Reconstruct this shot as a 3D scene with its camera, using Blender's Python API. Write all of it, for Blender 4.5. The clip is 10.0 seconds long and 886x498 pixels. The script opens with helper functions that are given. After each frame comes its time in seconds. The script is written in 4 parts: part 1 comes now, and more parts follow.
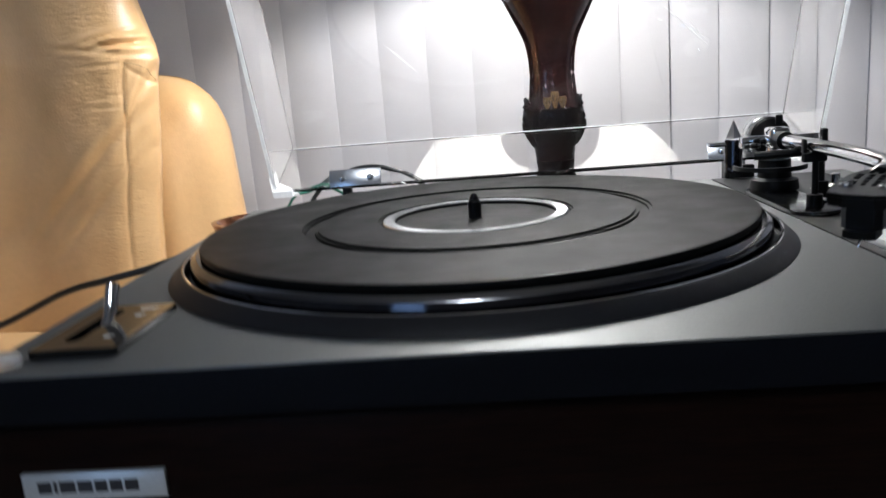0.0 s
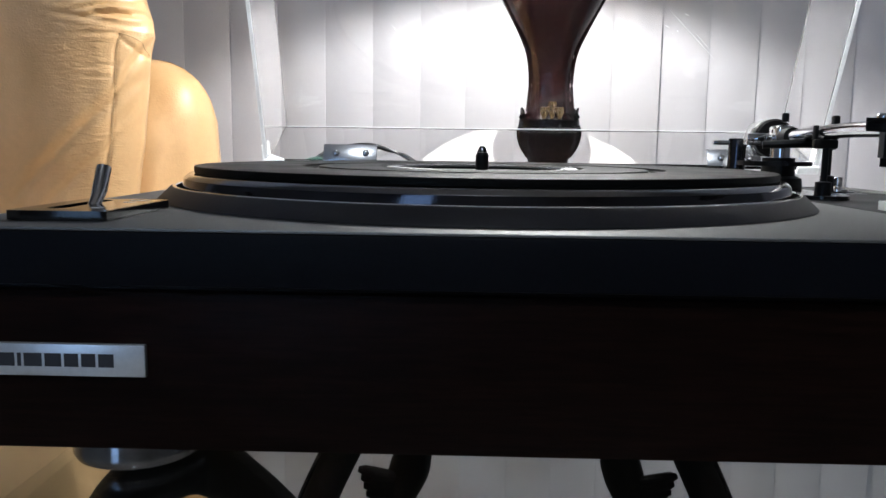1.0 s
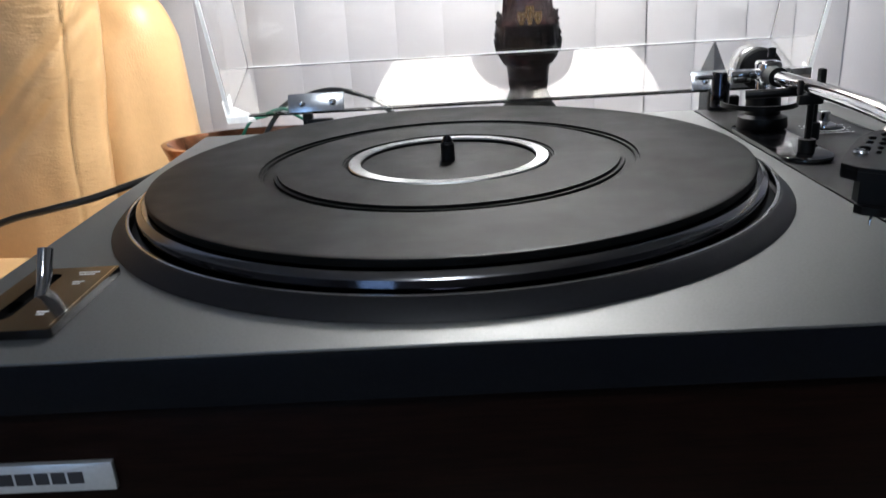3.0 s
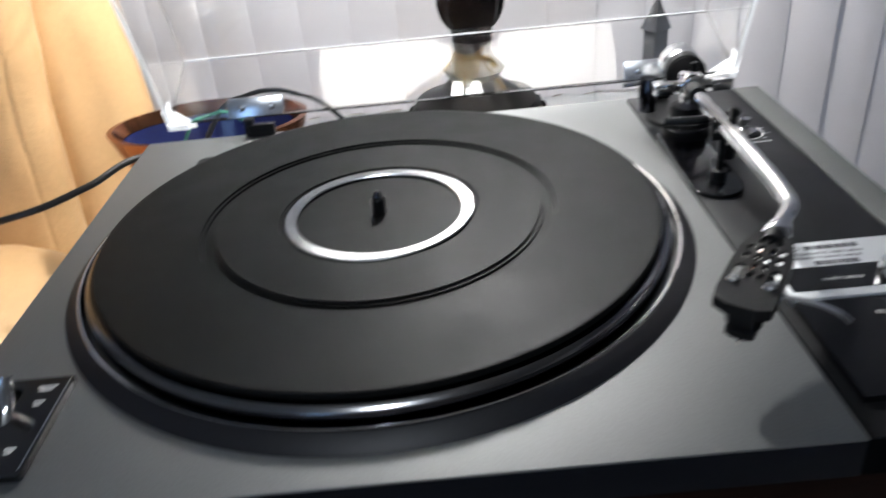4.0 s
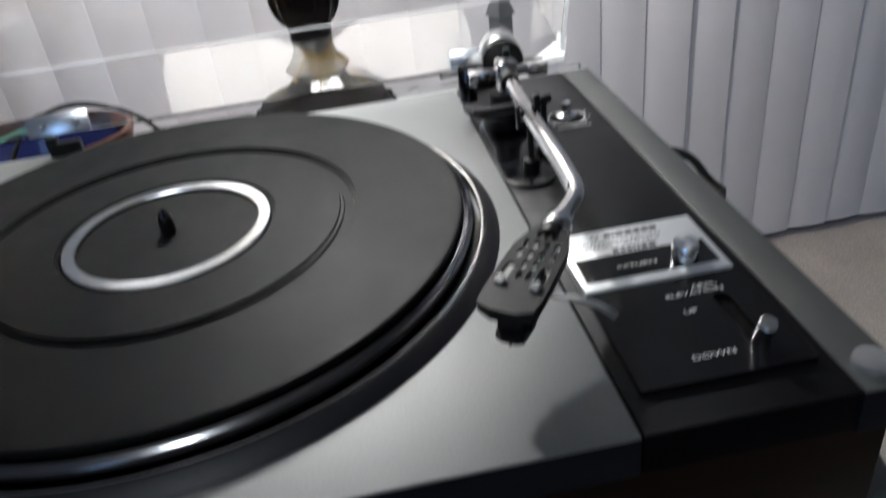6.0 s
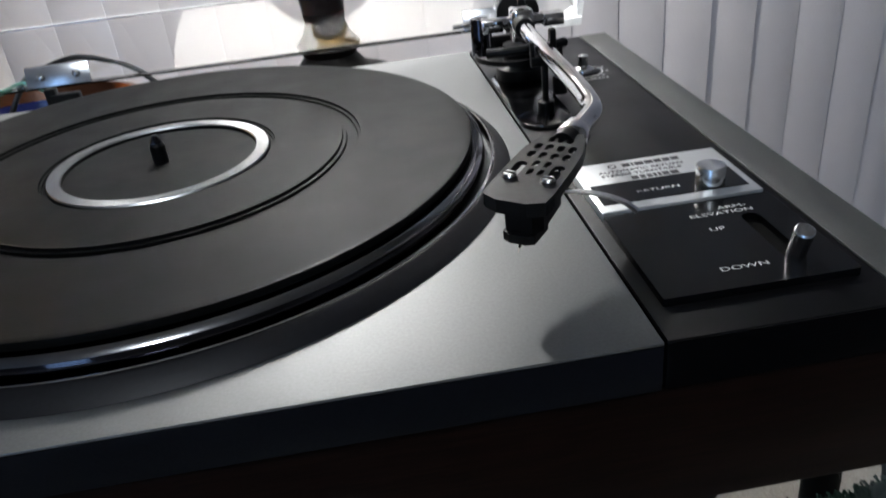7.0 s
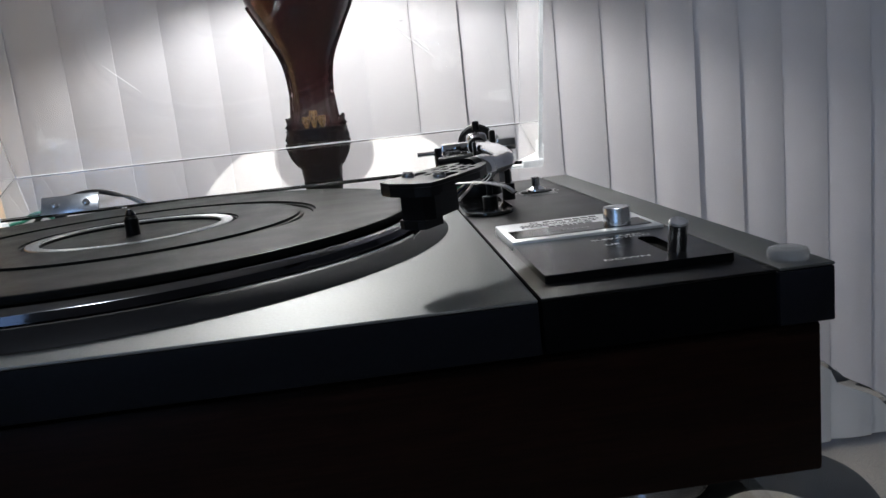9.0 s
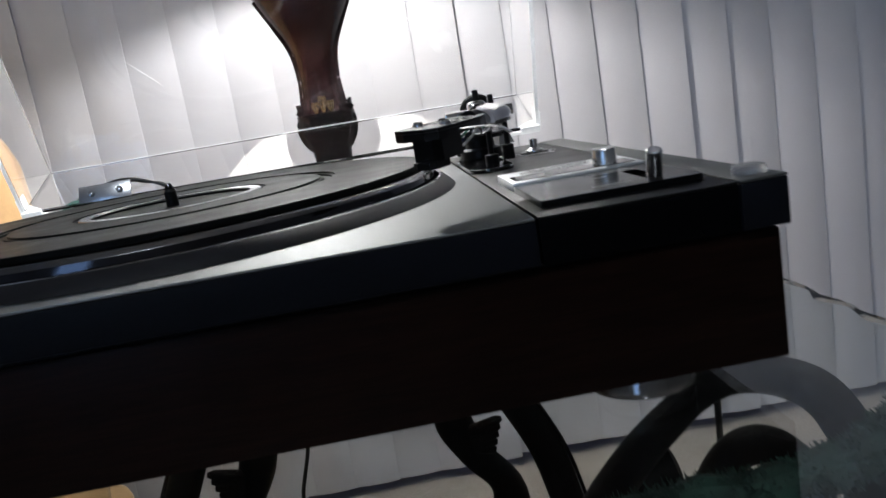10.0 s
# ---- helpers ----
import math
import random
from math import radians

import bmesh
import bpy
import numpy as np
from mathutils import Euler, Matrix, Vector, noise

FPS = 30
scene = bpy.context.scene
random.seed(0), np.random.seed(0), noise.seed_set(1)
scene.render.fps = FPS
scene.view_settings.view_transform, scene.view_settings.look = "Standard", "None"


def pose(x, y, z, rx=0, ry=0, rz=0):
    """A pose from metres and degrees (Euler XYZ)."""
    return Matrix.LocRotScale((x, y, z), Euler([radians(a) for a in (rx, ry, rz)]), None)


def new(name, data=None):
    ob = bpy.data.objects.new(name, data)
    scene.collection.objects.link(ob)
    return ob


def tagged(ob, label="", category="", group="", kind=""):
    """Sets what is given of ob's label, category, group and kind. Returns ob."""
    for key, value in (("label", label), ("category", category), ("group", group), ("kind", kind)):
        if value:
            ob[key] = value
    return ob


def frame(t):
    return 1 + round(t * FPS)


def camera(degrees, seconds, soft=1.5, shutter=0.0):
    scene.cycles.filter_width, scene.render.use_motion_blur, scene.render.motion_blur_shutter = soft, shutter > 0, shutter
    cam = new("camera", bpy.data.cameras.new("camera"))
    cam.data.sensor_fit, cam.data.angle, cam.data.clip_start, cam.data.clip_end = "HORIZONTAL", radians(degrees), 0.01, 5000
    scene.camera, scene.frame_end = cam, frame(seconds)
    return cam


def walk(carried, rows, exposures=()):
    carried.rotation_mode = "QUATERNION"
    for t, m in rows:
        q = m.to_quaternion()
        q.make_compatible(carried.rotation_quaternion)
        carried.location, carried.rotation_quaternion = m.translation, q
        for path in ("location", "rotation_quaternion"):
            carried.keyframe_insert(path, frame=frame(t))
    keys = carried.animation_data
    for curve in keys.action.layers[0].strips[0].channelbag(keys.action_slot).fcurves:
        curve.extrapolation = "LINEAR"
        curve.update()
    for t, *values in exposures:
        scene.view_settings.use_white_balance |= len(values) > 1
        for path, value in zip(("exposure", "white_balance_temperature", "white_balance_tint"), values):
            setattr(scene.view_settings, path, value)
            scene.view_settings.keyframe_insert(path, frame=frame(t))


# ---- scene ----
# ---- camera ----
cam = camera(60.09, 10.0, shutter=0.5)
walk(cam, [
    (0.0, pose(0.0111, -0.4200, 0.0887, 77.63, 4.52, 3.15)),
    (0.5, pose(-0.0132, -0.4067, 0.0310, 81.82, -1.93, 1.38)),
    (1.0, pose(-0.0112, -0.4147, 0.0269, 82.32, -0.77, 1.37)),
    (1.5, pose(-0.0109, -0.4137, 0.0296, 81.75, -0.47, 0.97)),
    (2.0, pose(-0.0114, -0.4079, 0.0352, 80.61, 0.67, 1.40)),
    (2.5, pose(-0.0001, -0.3995, 0.0590, 77.31, 2.28, 1.11)),
    (3.8, pose(0.0192, -0.3690, 0.1894, 59.68, 4.29, -1.29)),
    (4.0, pose(0.0360, -0.3684, 0.2054, 59.26, 4.85, -2.29)),
    (4.5, pose(0.0839, -0.3468, 0.2332, 60.72, 6.91, -9.02)),
    (5.0, pose(0.0957, -0.3401, 0.2287, 60.21, 7.06, -10.34)),
    (5.5, pose(0.1079, -0.3425, 0.2225, 60.10, 6.91, -10.71)),
    (6.0, pose(0.1003, -0.3510, 0.1941, 58.04, 6.09, -9.53)),
    (6.2, pose(0.0974, -0.3428, 0.1752, 55.00, 5.50, -9.20)),
    (7.5, pose(0.0989, -0.3695, 0.1299, 68.22, 5.25, -5.97)),
    (8.0, pose(0.1085, -0.3847, 0.0981, 75.35, 5.15, -2.21)),
    (8.5, pose(0.1285, -0.3937, 0.0640, 76.99, 6.75, -5.76)),
    (9.0, pose(0.1307, -0.4100, 0.0636, 79.29, 6.00, -5.34)),
    (9.5, pose(0.1189, -0.4229, 0.0611, 78.68, 7.18, -4.68)),
    (10.0, pose(0.1232, -0.4564, 0.0490, 78.83, 9.39, -5.35)),
], exposures=[(0.0, 0.0), (0.5, -0.05), (1.0, 0.1), (2.0, 0.1), (2.5, 0.12), (3.8, 0.42), (4.0, 0.42), (4.5, 0.0), (5.0, -0.06), (6.0, 0.06), (6.2, 0.06), (7.5, 0.0), (8.0, -0.33), (8.5, -0.12), (9.0, -0.2), (9.5, -0.1), (10.0, -0.03)])
# ---- end camera ----

# ---- world and light ----
world = bpy.data.worlds.new("world")
world.use_nodes = True
scene.world = world
world.node_tree.nodes["Background"].inputs[0].default_value = (0.30, 0.40, 0.75, 1)
world.node_tree.nodes["Background"].inputs[1].default_value = 0.02
scene.view_settings.exposure = 0.0

FLOOR = -0.56       # carpet
GLASS = -0.0890      # top of the glass table
CEIL = 1.85
WALL_Y = 0.80       # window wall behind the blinds
BLIND_Y = 0.70
LX, LY = 0.076, 0.366   # axis of the table lamp


# ---- materials ----
def mat(name, color, rough=0.5, metal=0.0, grain=0.0, grain_scale=200.0, stain=0.0, stain_scale=12.0,
        bump=0.0, bump_scale=400.0, stretch=(1, 1, 1), coat=0.0, transmission=0.0, ior=1.45, emit=None, emit_strength=0.0,
        rough_var=0.0, spec=0.5):
    m = bpy.data.materials.new(name)
    m.use_nodes = True
    nt = m.node_tree
    b = nt.nodes["Principled BSDF"]
    b.inputs["Base Color"].default_value = (*color, 1)
    b.inputs["Roughness"].default_value = rough
    b.inputs["Metallic"].default_value = metal
    b.inputs["IOR"].default_value = ior
    b.inputs["Specular IOR Level"].default_value = spec
    b.inputs["Coat Weight"].default_value = coat
    b.inputs["Coat Roughness"].default_value = 0.12
    b.inputs["Transmission Weight"].default_value = transmission
    if emit:
        b.inputs["Emission Color"].default_value = (*emit, 1)
        b.inputs["Emission Strength"].default_value = emit_strength
    tc = nt.nodes.new("ShaderNodeTexCoord")
    mp = nt.nodes.new("ShaderNodeMapping")
    mp.inputs["Scale"].default_value = stretch
    nt.links.new(tc.outputs["Object"], mp.inputs["Vector"])

    def noise_node(scale, detail=4.0):
        n = nt.nodes.new("ShaderNodeTexNoise")
        n.inputs["Scale"].default_value = scale
        n.inputs["Detail"].default_value = detail
        nt.links.new(mp.outputs["Vector"], n.inputs["Vector"])
        return n
    link = None
    for amount, scale in ((stain, stain_scale), (grain, grain_scale)):
        if amount <= 0:
            continue
        n = noise_node(scale)
        mr = nt.nodes.new("ShaderNodeMapRange")
        mr.inputs["From Min"].default_value, mr.inputs["From Max"].default_value = 0.3, 0.7
        mr.inputs["To Min"].default_value, mr.inputs["To Max"].default_value = 1 - amount, 1 + amount
        nt.links.new(n.outputs["Fac"], mr.inputs["Value"])
        mx = nt.nodes.new("ShaderNodeMix")
        mx.data_type, mx.blend_type = "RGBA", "MULTIPLY"
        mx.inputs["Factor"].default_value = 1.0
        if link is None:
            mx.inputs[6].default_value = (*color, 1)
        else:
            nt.links.new(link, mx.inputs[6])
        nt.links.new(mr.outputs["Result"], mx.inputs[7])
        link = mx.outputs[2]
    if link is not None:
        nt.links.new(link, b.inputs["Base Color"])
    if rough_var > 0:
        n = noise_node(stain_scale * 2.3)
        mr = nt.nodes.new("ShaderNodeMapRange")
        mr.inputs["From Min"].default_value, mr.inputs["From Max"].default_value = 0.3, 0.7
        mr.inputs["To Min"].default_value, mr.inputs["To Max"].default_value = max(0.0, rough - rough_var), rough + rough_var
        nt.links.new(n.outputs["Fac"], mr.inputs["Value"])
        nt.links.new(mr.outputs["Result"], b.inputs["Roughness"])
    if bump > 0:
        n = noise_node(bump_scale, 6.0)
        bp = nt.nodes.new("ShaderNodeBump")
        bp.inputs["Strength"].default_value = bump
        bp.inputs["Distance"].default_value = 0.001
        nt.links.new(n.outputs["Fac"], bp.inputs["Height"])
        nt.links.new(bp.outputs["Normal"], b.inputs["Normal"])
    return m


def leather_mat(name, crease):
    """Tan leather: fine pebble cells, long soft wrinkles, uneven dye."""
    m = mat(name, (0.60, 0.380, 0.182), rough=0.36, stain=0.05, stain_scale=6, grain=0.03, grain_scale=160, rough_var=0.08)
    nt = m.node_tree
    b = nt.nodes["Principled BSDF"]
    tc = nt.nodes.new("ShaderNodeTexCoord")
    v = nt.nodes.new("ShaderNodeTexVoronoi")
    v.feature = "DISTANCE_TO_EDGE"
    v.inputs["Scale"].default_value = 330
    nt.links.new(tc.outputs["Object"], v.inputs["Vector"])
    def folds(scale, rot, detail, distortion):
        mp = nt.nodes.new("ShaderNodeMapping")
        mp.inputs["Scale"].default_value = scale
        mp.inputs["Rotation"].default_value = rot
        nt.links.new(tc.outputs["Object"], mp.inputs["Vector"])
        n = nt.nodes.new("ShaderNodeTexNoise")
        n.inputs["Scale"].default_value, n.inputs["Detail"].default_value, n.inputs["Distortion"].default_value = 1.0, detail, distortion
        nt.links.new(mp.outputs["Vector"], n.inputs["Vector"])
        return n
    big = folds((7, 7, 12), (0.0, 0.6, 0.3), 2, 0.6)
    fine = folds((60, 60, 240), (0.0, 0.14, 0.0), 4, 0.9)
    # fine creases gather along the stitched seam
    xyz = nt.nodes.new("ShaderNodeSeparateXYZ")
    nt.links.new(tc.outputs["Object"], xyz.inputs[0])
    near = nt.nodes.new("ShaderNodeMapRange")
    near.inputs["From Min"].default_value, near.inputs["From Max"].default_value = -0.445, -0.362
    near.interpolation_type = "SMOOTHSTEP"
    nt.links.new(xyz.outputs["X"], near.inputs["Value"])
    mul = nt.nodes.new("ShaderNodeMath")
    mul.operation = "MULTIPLY"
    nt.links.new(fine.outputs["Fac"], mul.inputs[0])
    past = nt.nodes.new("ShaderNodeMapRange")
    past.inputs["From Min"].default_value, past.inputs["From Max"].default_value = -0.344, -0.356
    nt.links.new(xyz.outputs["X"], past.inputs["Value"])
    both = nt.nodes.new("ShaderNodeMath")
    both.operation = "MULTIPLY"
    nt.links.new(near.outputs["Result"], both.inputs[0])
    nt.links.new(past.outputs["Result"], both.inputs[1])
    nt.links.new(both.outputs[0], mul.inputs[1])
    b0 = nt.nodes.new("ShaderNodeBump")
    b0.inputs["Strength"].default_value, b0.inputs["Distance"].default_value = 0.22, 0.010
    nt.links.new(big.outputs["Fac"], b0.inputs["Height"])
    b1 = nt.nodes.new("ShaderNodeBump")
    b1.inputs["Strength"].default_value, b1.inputs["Distance"].default_value = crease, 0.0022
    nt.links.new(mul.outputs[0], b1.inputs["Height"])
    nt.links.new(b0.outputs["Normal"], b1.inputs["Normal"])
    b2 = nt.nodes.new("ShaderNodeBump")
    b2.inputs["Strength"].default_value, b2.inputs["Distance"].default_value = 0.22, 0.0010
    nt.links.new(v.outputs["Distance"], b2.inputs["Height"])
    nt.links.new(b1.outputs["Normal"], b2.inputs["Normal"])
    nt.links.new(b2.outputs["Normal"], b.inputs["Normal"])
    return m


M_SILVER = mat("satin_aluminium", (0.245, 0.250, 0.250), rough=0.53, metal=1.0, grain=0.06, grain_scale=900, stain=0.02, stain_scale=9, bump=0.06, bump_scale=1500)
M_SILVER.node_tree.nodes["Principled BSDF"].inputs["Specular Tint"].default_value = (0.22, 0.22, 0.22, 1)
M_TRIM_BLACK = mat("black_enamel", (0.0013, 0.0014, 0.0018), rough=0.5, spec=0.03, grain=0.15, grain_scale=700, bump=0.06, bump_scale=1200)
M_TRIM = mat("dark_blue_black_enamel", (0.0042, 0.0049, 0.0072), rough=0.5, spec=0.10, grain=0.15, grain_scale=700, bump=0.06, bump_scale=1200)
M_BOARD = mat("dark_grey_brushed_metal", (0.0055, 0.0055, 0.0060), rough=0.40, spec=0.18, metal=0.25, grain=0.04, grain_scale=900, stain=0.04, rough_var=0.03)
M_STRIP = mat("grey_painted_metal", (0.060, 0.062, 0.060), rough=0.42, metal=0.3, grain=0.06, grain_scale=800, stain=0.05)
M_GLOSS_BLACK = mat("gloss_black_plastic", (0.003, 0.003, 0.0034), rough=0.12, grain=0.1, grain_scale=300, rough_var=0.03)
M_BLACK = mat("black_plastic", (0.0032, 0.0032, 0.0035), rough=0.42, spec=0.22, grain=0.2, grain_scale=600, bump=0.05)
M_PLATEBLACK = mat("satin_black_panel", (0.0025, 0.0025, 0.0029), rough=0.20, spec=0.20, grain=0.15, grain_scale=500, stain=0.1, rough_var=0.05)
# shade of a deep slot, put into the colour of a shallow floor
M_SLOT_SHADE = mat("slot_shade", (0.0015, 0.0015, 0.0015), rough=0.9, spec=0.05)
M_RUBBER = mat("black_rubber", (0.0040, 0.0043, 0.0043), rough=0.42, spec=0.045, grain=0.10, grain_scale=900, stain=0.08, stain_scale=20, bump=0.10, bump_scale=1400, rough_var=0.05)
M_SKIRT = mat("dark_grey_skirt", (0.0105, 0.0102, 0.0120), rough=0.45, spec=0.3, grain=0.12, grain_scale=700, bump=0.05)
M_CHROME = mat("chrome", (0.80, 0.80, 0.81), rough=0.09, metal=1.0, stain=0.03, stain_scale=60, rough_var=0.03)
# chrome for the feet, its dim-room reflection put into a darker colour
M_FOOT = mat("darkened_chrome", (0.24, 0.235, 0.245), rough=0.13, metal=1.0, stain=0.04, stain_scale=60)
M_DARKCHROME = mat("dark_polished_rim", (0.065, 0.065, 0.076), rough=0.10, metal=1.0, stain=0.05, stain_scale=30)
M_RIM = mat("dulled_metal_rim", (0.34, 0.34, 0.35), rough=0.16, metal=1.0, stain=0.05, stain_scale=30)
M_KNOB = mat("spun_aluminium", (0.85, 0.86, 0.87), rough=0.24, metal=1.0, grain=0.06, grain_scale=900)
def spun(m):
    nt = m.node_tree
    t = nt.nodes.new("ShaderNodeTangent")
    t.direction_type, t.axis = "RADIAL", "Z"
    b = nt.nodes["Principled BSDF"]
    b.inputs["Anisotropic"].default_value = 0.75
    nt.links.new(t.outputs[0], b.inputs["Tangent"])


spun(M_KNOB)
M_BRUSHED = mat("brushed_silver", (0.62, 0.63, 0.64), rough=0.2, metal=1.0, grain=0.05, grain_scale=700, stretch=(1, 1, 20))
M_RING = mat("dulled_silver_ring", (0.42, 0.43, 0.44), rough=0.26, metal=1.0, grain=0.05, grain_scale=700, stain=0.10, stain_scale=30)
spun(M_RING)
M_LABEL = mat("silver_label", (0.70, 0.72, 0.73), rough=0.35, metal=0.75, grain=0.05, grain_scale=500, stretch=(1, 10, 1))
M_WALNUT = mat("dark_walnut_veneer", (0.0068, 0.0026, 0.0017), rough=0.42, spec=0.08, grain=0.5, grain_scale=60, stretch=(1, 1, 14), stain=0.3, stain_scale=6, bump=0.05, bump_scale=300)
M_MAHOGANY = mat("polished_mahogany", (0.030, 0.0050, 0.0038), rough=0.26, grain=0.12, grain_scale=90, stretch=(6, 6, 1), stain=0.08, stain_scale=25, coat=0.4, bump=0.05)
M_GILT = mat("worn_gilt", (0.20, 0.125, 0.050), rough=0.42, metal=0.5, grain=0.5, grain_scale=300, bump=0.3, bump_scale=500)
M_EBONY = mat("black_lacquered_wood", (0.0065, 0.0058, 0.0055), rough=0.6, spec=0.06, grain=0.3, grain_scale=120, stain=0.3, bump=0.08)
M_LAMPBLACK = mat("near_black_lacquer", (0.0050, 0.0032, 0.0028), rough=0.20, spec=0.3, grain=0.3, grain_scale=120, stain=0.3, bump=0.08)
M_BASEBLACK = mat("dull_black_lacquer", (0.004, 0.0032, 0.0030), rough=0.5, spec=0.12, grain=0.3, grain_scale=120, bump=0.08)
M_POST = mat("dark_grey_post", (0.075, 0.076, 0.080), rough=0.4, grain=0.15, grain_scale=200, stain=0.15, stain_scale=40)
M_LEATHER = leather_mat("tan_leather", 0.0)
M_PANEL = leather_mat("creased_tan_leather", 0.5)
M_SEAM = mat("tan_thread", (0.46, 0.31, 0.15), rough=0.6, grain=0.1)
# room dimness put into the wall colour, keeps chrome reflections dark
M_WALL = mat("wall_darkened_for_dim_room", (0.27, 0.265, 0.26), rough=0.8, grain=0.03, grain_scale=300, stain=0.03, stain_scale=2, bump=0.1)
M_CARPET = mat("beige_carpet", (0.42, 0.37, 0.325), rough=0.95, grain=0.28, grain_scale=420, stain=0.10, stain_scale=9, bump=0.9, bump_scale=500)
M_ACRYLIC = mat("clear_acrylic", (0.97, 0.98, 0.98), rough=0.012, transmission=1.0, ior=1.53)
M_HINGE = mat("bright_steel_plate", (0.62, 0.63, 0.65), rough=0.24, metal=0.95, grain=0.05, grain_scale=700, stain=0.04)
# whitish, so lid edges look as if they catch light; also the scratches
M_EDGE = mat("white_edge_glint_and_scratch", (0.92, 0.93, 0.93), rough=0.35, transmission=0.3, ior=1.3, grain=0.05, grain_scale=300)
M_GLASS = mat("table_glass", (0.94, 0.98, 0.965), rough=0.0, transmission=1.0, ior=1.5)
M_BUMPER = mat("clear_silicone", (0.85, 0.86, 0.88), rough=0.22, transmission=0.85, ior=1.42)
M_CABLE = mat("black_cable_sheath", (0.012, 0.012, 0.012), rough=0.35, grain=0.1)
M_WHITEPRINT = mat("white_print", (0.62, 0.62, 0.62), rough=0.6)
M_PRINT_DIM = mat("worn_white_print", (0.34, 0.34, 0.34), rough=0.6)
M_DARKPRINT = mat("dark_print", (0.03, 0.03, 0.035), rough=0.6)
M_BULB = mat("glowing_bulb", (0.9, 0.9, 0.9), rough=0.3, emit=(0.99, 0.985, 0.99), emit_strength=1050.0)
M_BULBGLASS = mat("clear_bulb_glass", (0.97, 0.97, 0.97), rough=0.02, transmission=1.0, ior=1.12)
M_SOCKET = mat("brass_socket", (0.45, 0.30, 0.10), rough=0.4, metal=0.9, grain=0.1)
M_CREAM = mat("cream_cardboard", (0.55, 0.46, 0.30), rough=0.7, stain=0.1)
M_COPPER = mat("polished_copper", (0.26, 0.105, 0.055), rough=0.2, metal=1.0, stain=0.25, stain_scale=30, rough_var=0.05)
M_BLUE = mat("dark_blue_glaze", (0.010, 0.014, 0.06), rough=0.12, stain=0.2)
M_WIRE = mat("green_wire", (0.02, 0.16, 0.10), rough=0.4)
M_GARLAND = mat("dark_green_tinsel", (0.0035, 0.019, 0.0115), rough=0.85, grain=0.5, grain_scale=60)
M_EVENING = mat("evening_outside", (0.02, 0.03, 0.05), rough=0.9, emit=(0.36, 0.58, 1.0), emit_strength=2.8)
M_DIFFUSER = mat("fill_light_diffuser", (0.8, 0.8, 0.8), rough=0.5, emit=(0.885, 0.97, 1.07), emit_strength=76.0)
M_WHITE = mat("white_plastic", (0.75, 0.75, 0.74), rough=0.4, stain=0.03)
M_DUSK = mat("dusk_outside", (0.02, 0.03, 0.06), rough=0.9, emit=(0.16, 0.24, 0.70), emit_strength=0.40)


def shade_mat():
    m = bpy.data.materials.new("white_shade_fabric")
    m.use_nodes = True
    nt = m.node_tree
    out = nt.nodes["Material Output"]
    d = nt.nodes["Principled BSDF"]
    d.inputs["Base Color"].default_value = (0.92, 0.91, 0.89, 1)
    d.inputs["Roughness"].default_value = 0.8
    t = nt.nodes.new("ShaderNodeBsdfTranslucent")
    t.inputs[0].default_value = (0.88, 0.85, 0.81, 1)
    mx = nt.nodes.new("ShaderNodeMixShader")
    mx.inputs[0].default_value = 0.42
    nt.links.new(d.outputs[0], mx.inputs[1])
    nt.links.new(t.outputs[0], mx.inputs[2])
    nt.links.new(mx.outputs[0], out.inputs[0])
    return m


M_SHADE = shade_mat()


def slat_mat():
    """White vinyl that lets a little light through."""
    m = mat("white_blind_vinyl", (0.70, 0.69, 0.71), rough=0.5, grain=0.025, grain_scale=500, stain=0.03, stain_scale=5, bump=0.05, bump_scale=500)
    nt = m.node_tree
    t = nt.nodes.new("ShaderNodeBsdfTranslucent")
    t.inputs[0].default_value = (0.72, 0.70, 0.70, 1)
    mx = nt.nodes.new("ShaderNodeMixShader")
    mx.inputs[0].default_value = 0.25
    nt.links.new(nt.nodes["Principled BSDF"].outputs[0], mx.inputs[1])
    nt.links.new(t.outputs[0], mx.inputs[2])
    nt.links.new(mx.outputs[0], nt.nodes["Material Output"].inputs[0])
    return m


M_SLAT = slat_mat()


# ---- mesh helpers ----
def thing(name, x, y, z, label, category, group="", kind=""):
    ob = new(name)
    ob.location = (x, y, z)
    ob.empty_display_size = 0.02
    return tagged(ob, label, category, group, kind)


def to_mesh(name, bm, material, smooth=True, angle=35):
    me = bpy.data.meshes.new(name)
    bmesh.ops.recalc_face_normals(bm, faces=bm.faces)
    if smooth:
        for f in bm.faces:
            f.smooth = True
        lim = radians(angle)
        for e in bm.edges:
            if len(e.link_faces) == 2 and e.calc_face_angle(0) > lim:
                e.smooth = False
    bm.to_mesh(me)
    bm.free()
    me.materials.append(material)
    return me


def part(name, bm, material, parent=None, label="", smooth=True, angle=35):
    ob = new(name, to_mesh(name, bm, material, smooth, angle))
    if parent is not None:
        ob.parent = parent
        top = parent
        while top.parent:
            top = top.parent
        if top is parent:
            ob.matrix_parent_inverse = Matrix.Translation(-Vector(top.location))
    if label:
        tagged(ob, label)
    return ob


def box(x0, x1, y0, y1, z0, z1, bevel=0.0, seg=2, bm=None):
    own = bm is None
    if own:
        bm = bmesh.new()
    vs = [bm.verts.new((x, y, z)) for x in (x0, x1) for y in (y0, y1) for z in (z0, z1)]
    fs = [bm.faces.new([vs[i] for i in q]) for q in ((0, 1, 3, 2), (4, 6, 7, 5), (0, 4, 5, 1), (2, 3, 7, 6), (0, 2, 6, 4), (1, 5, 7, 3))]
    if bevel > 0:
        es = list({e for f in fs for e in f.edges})
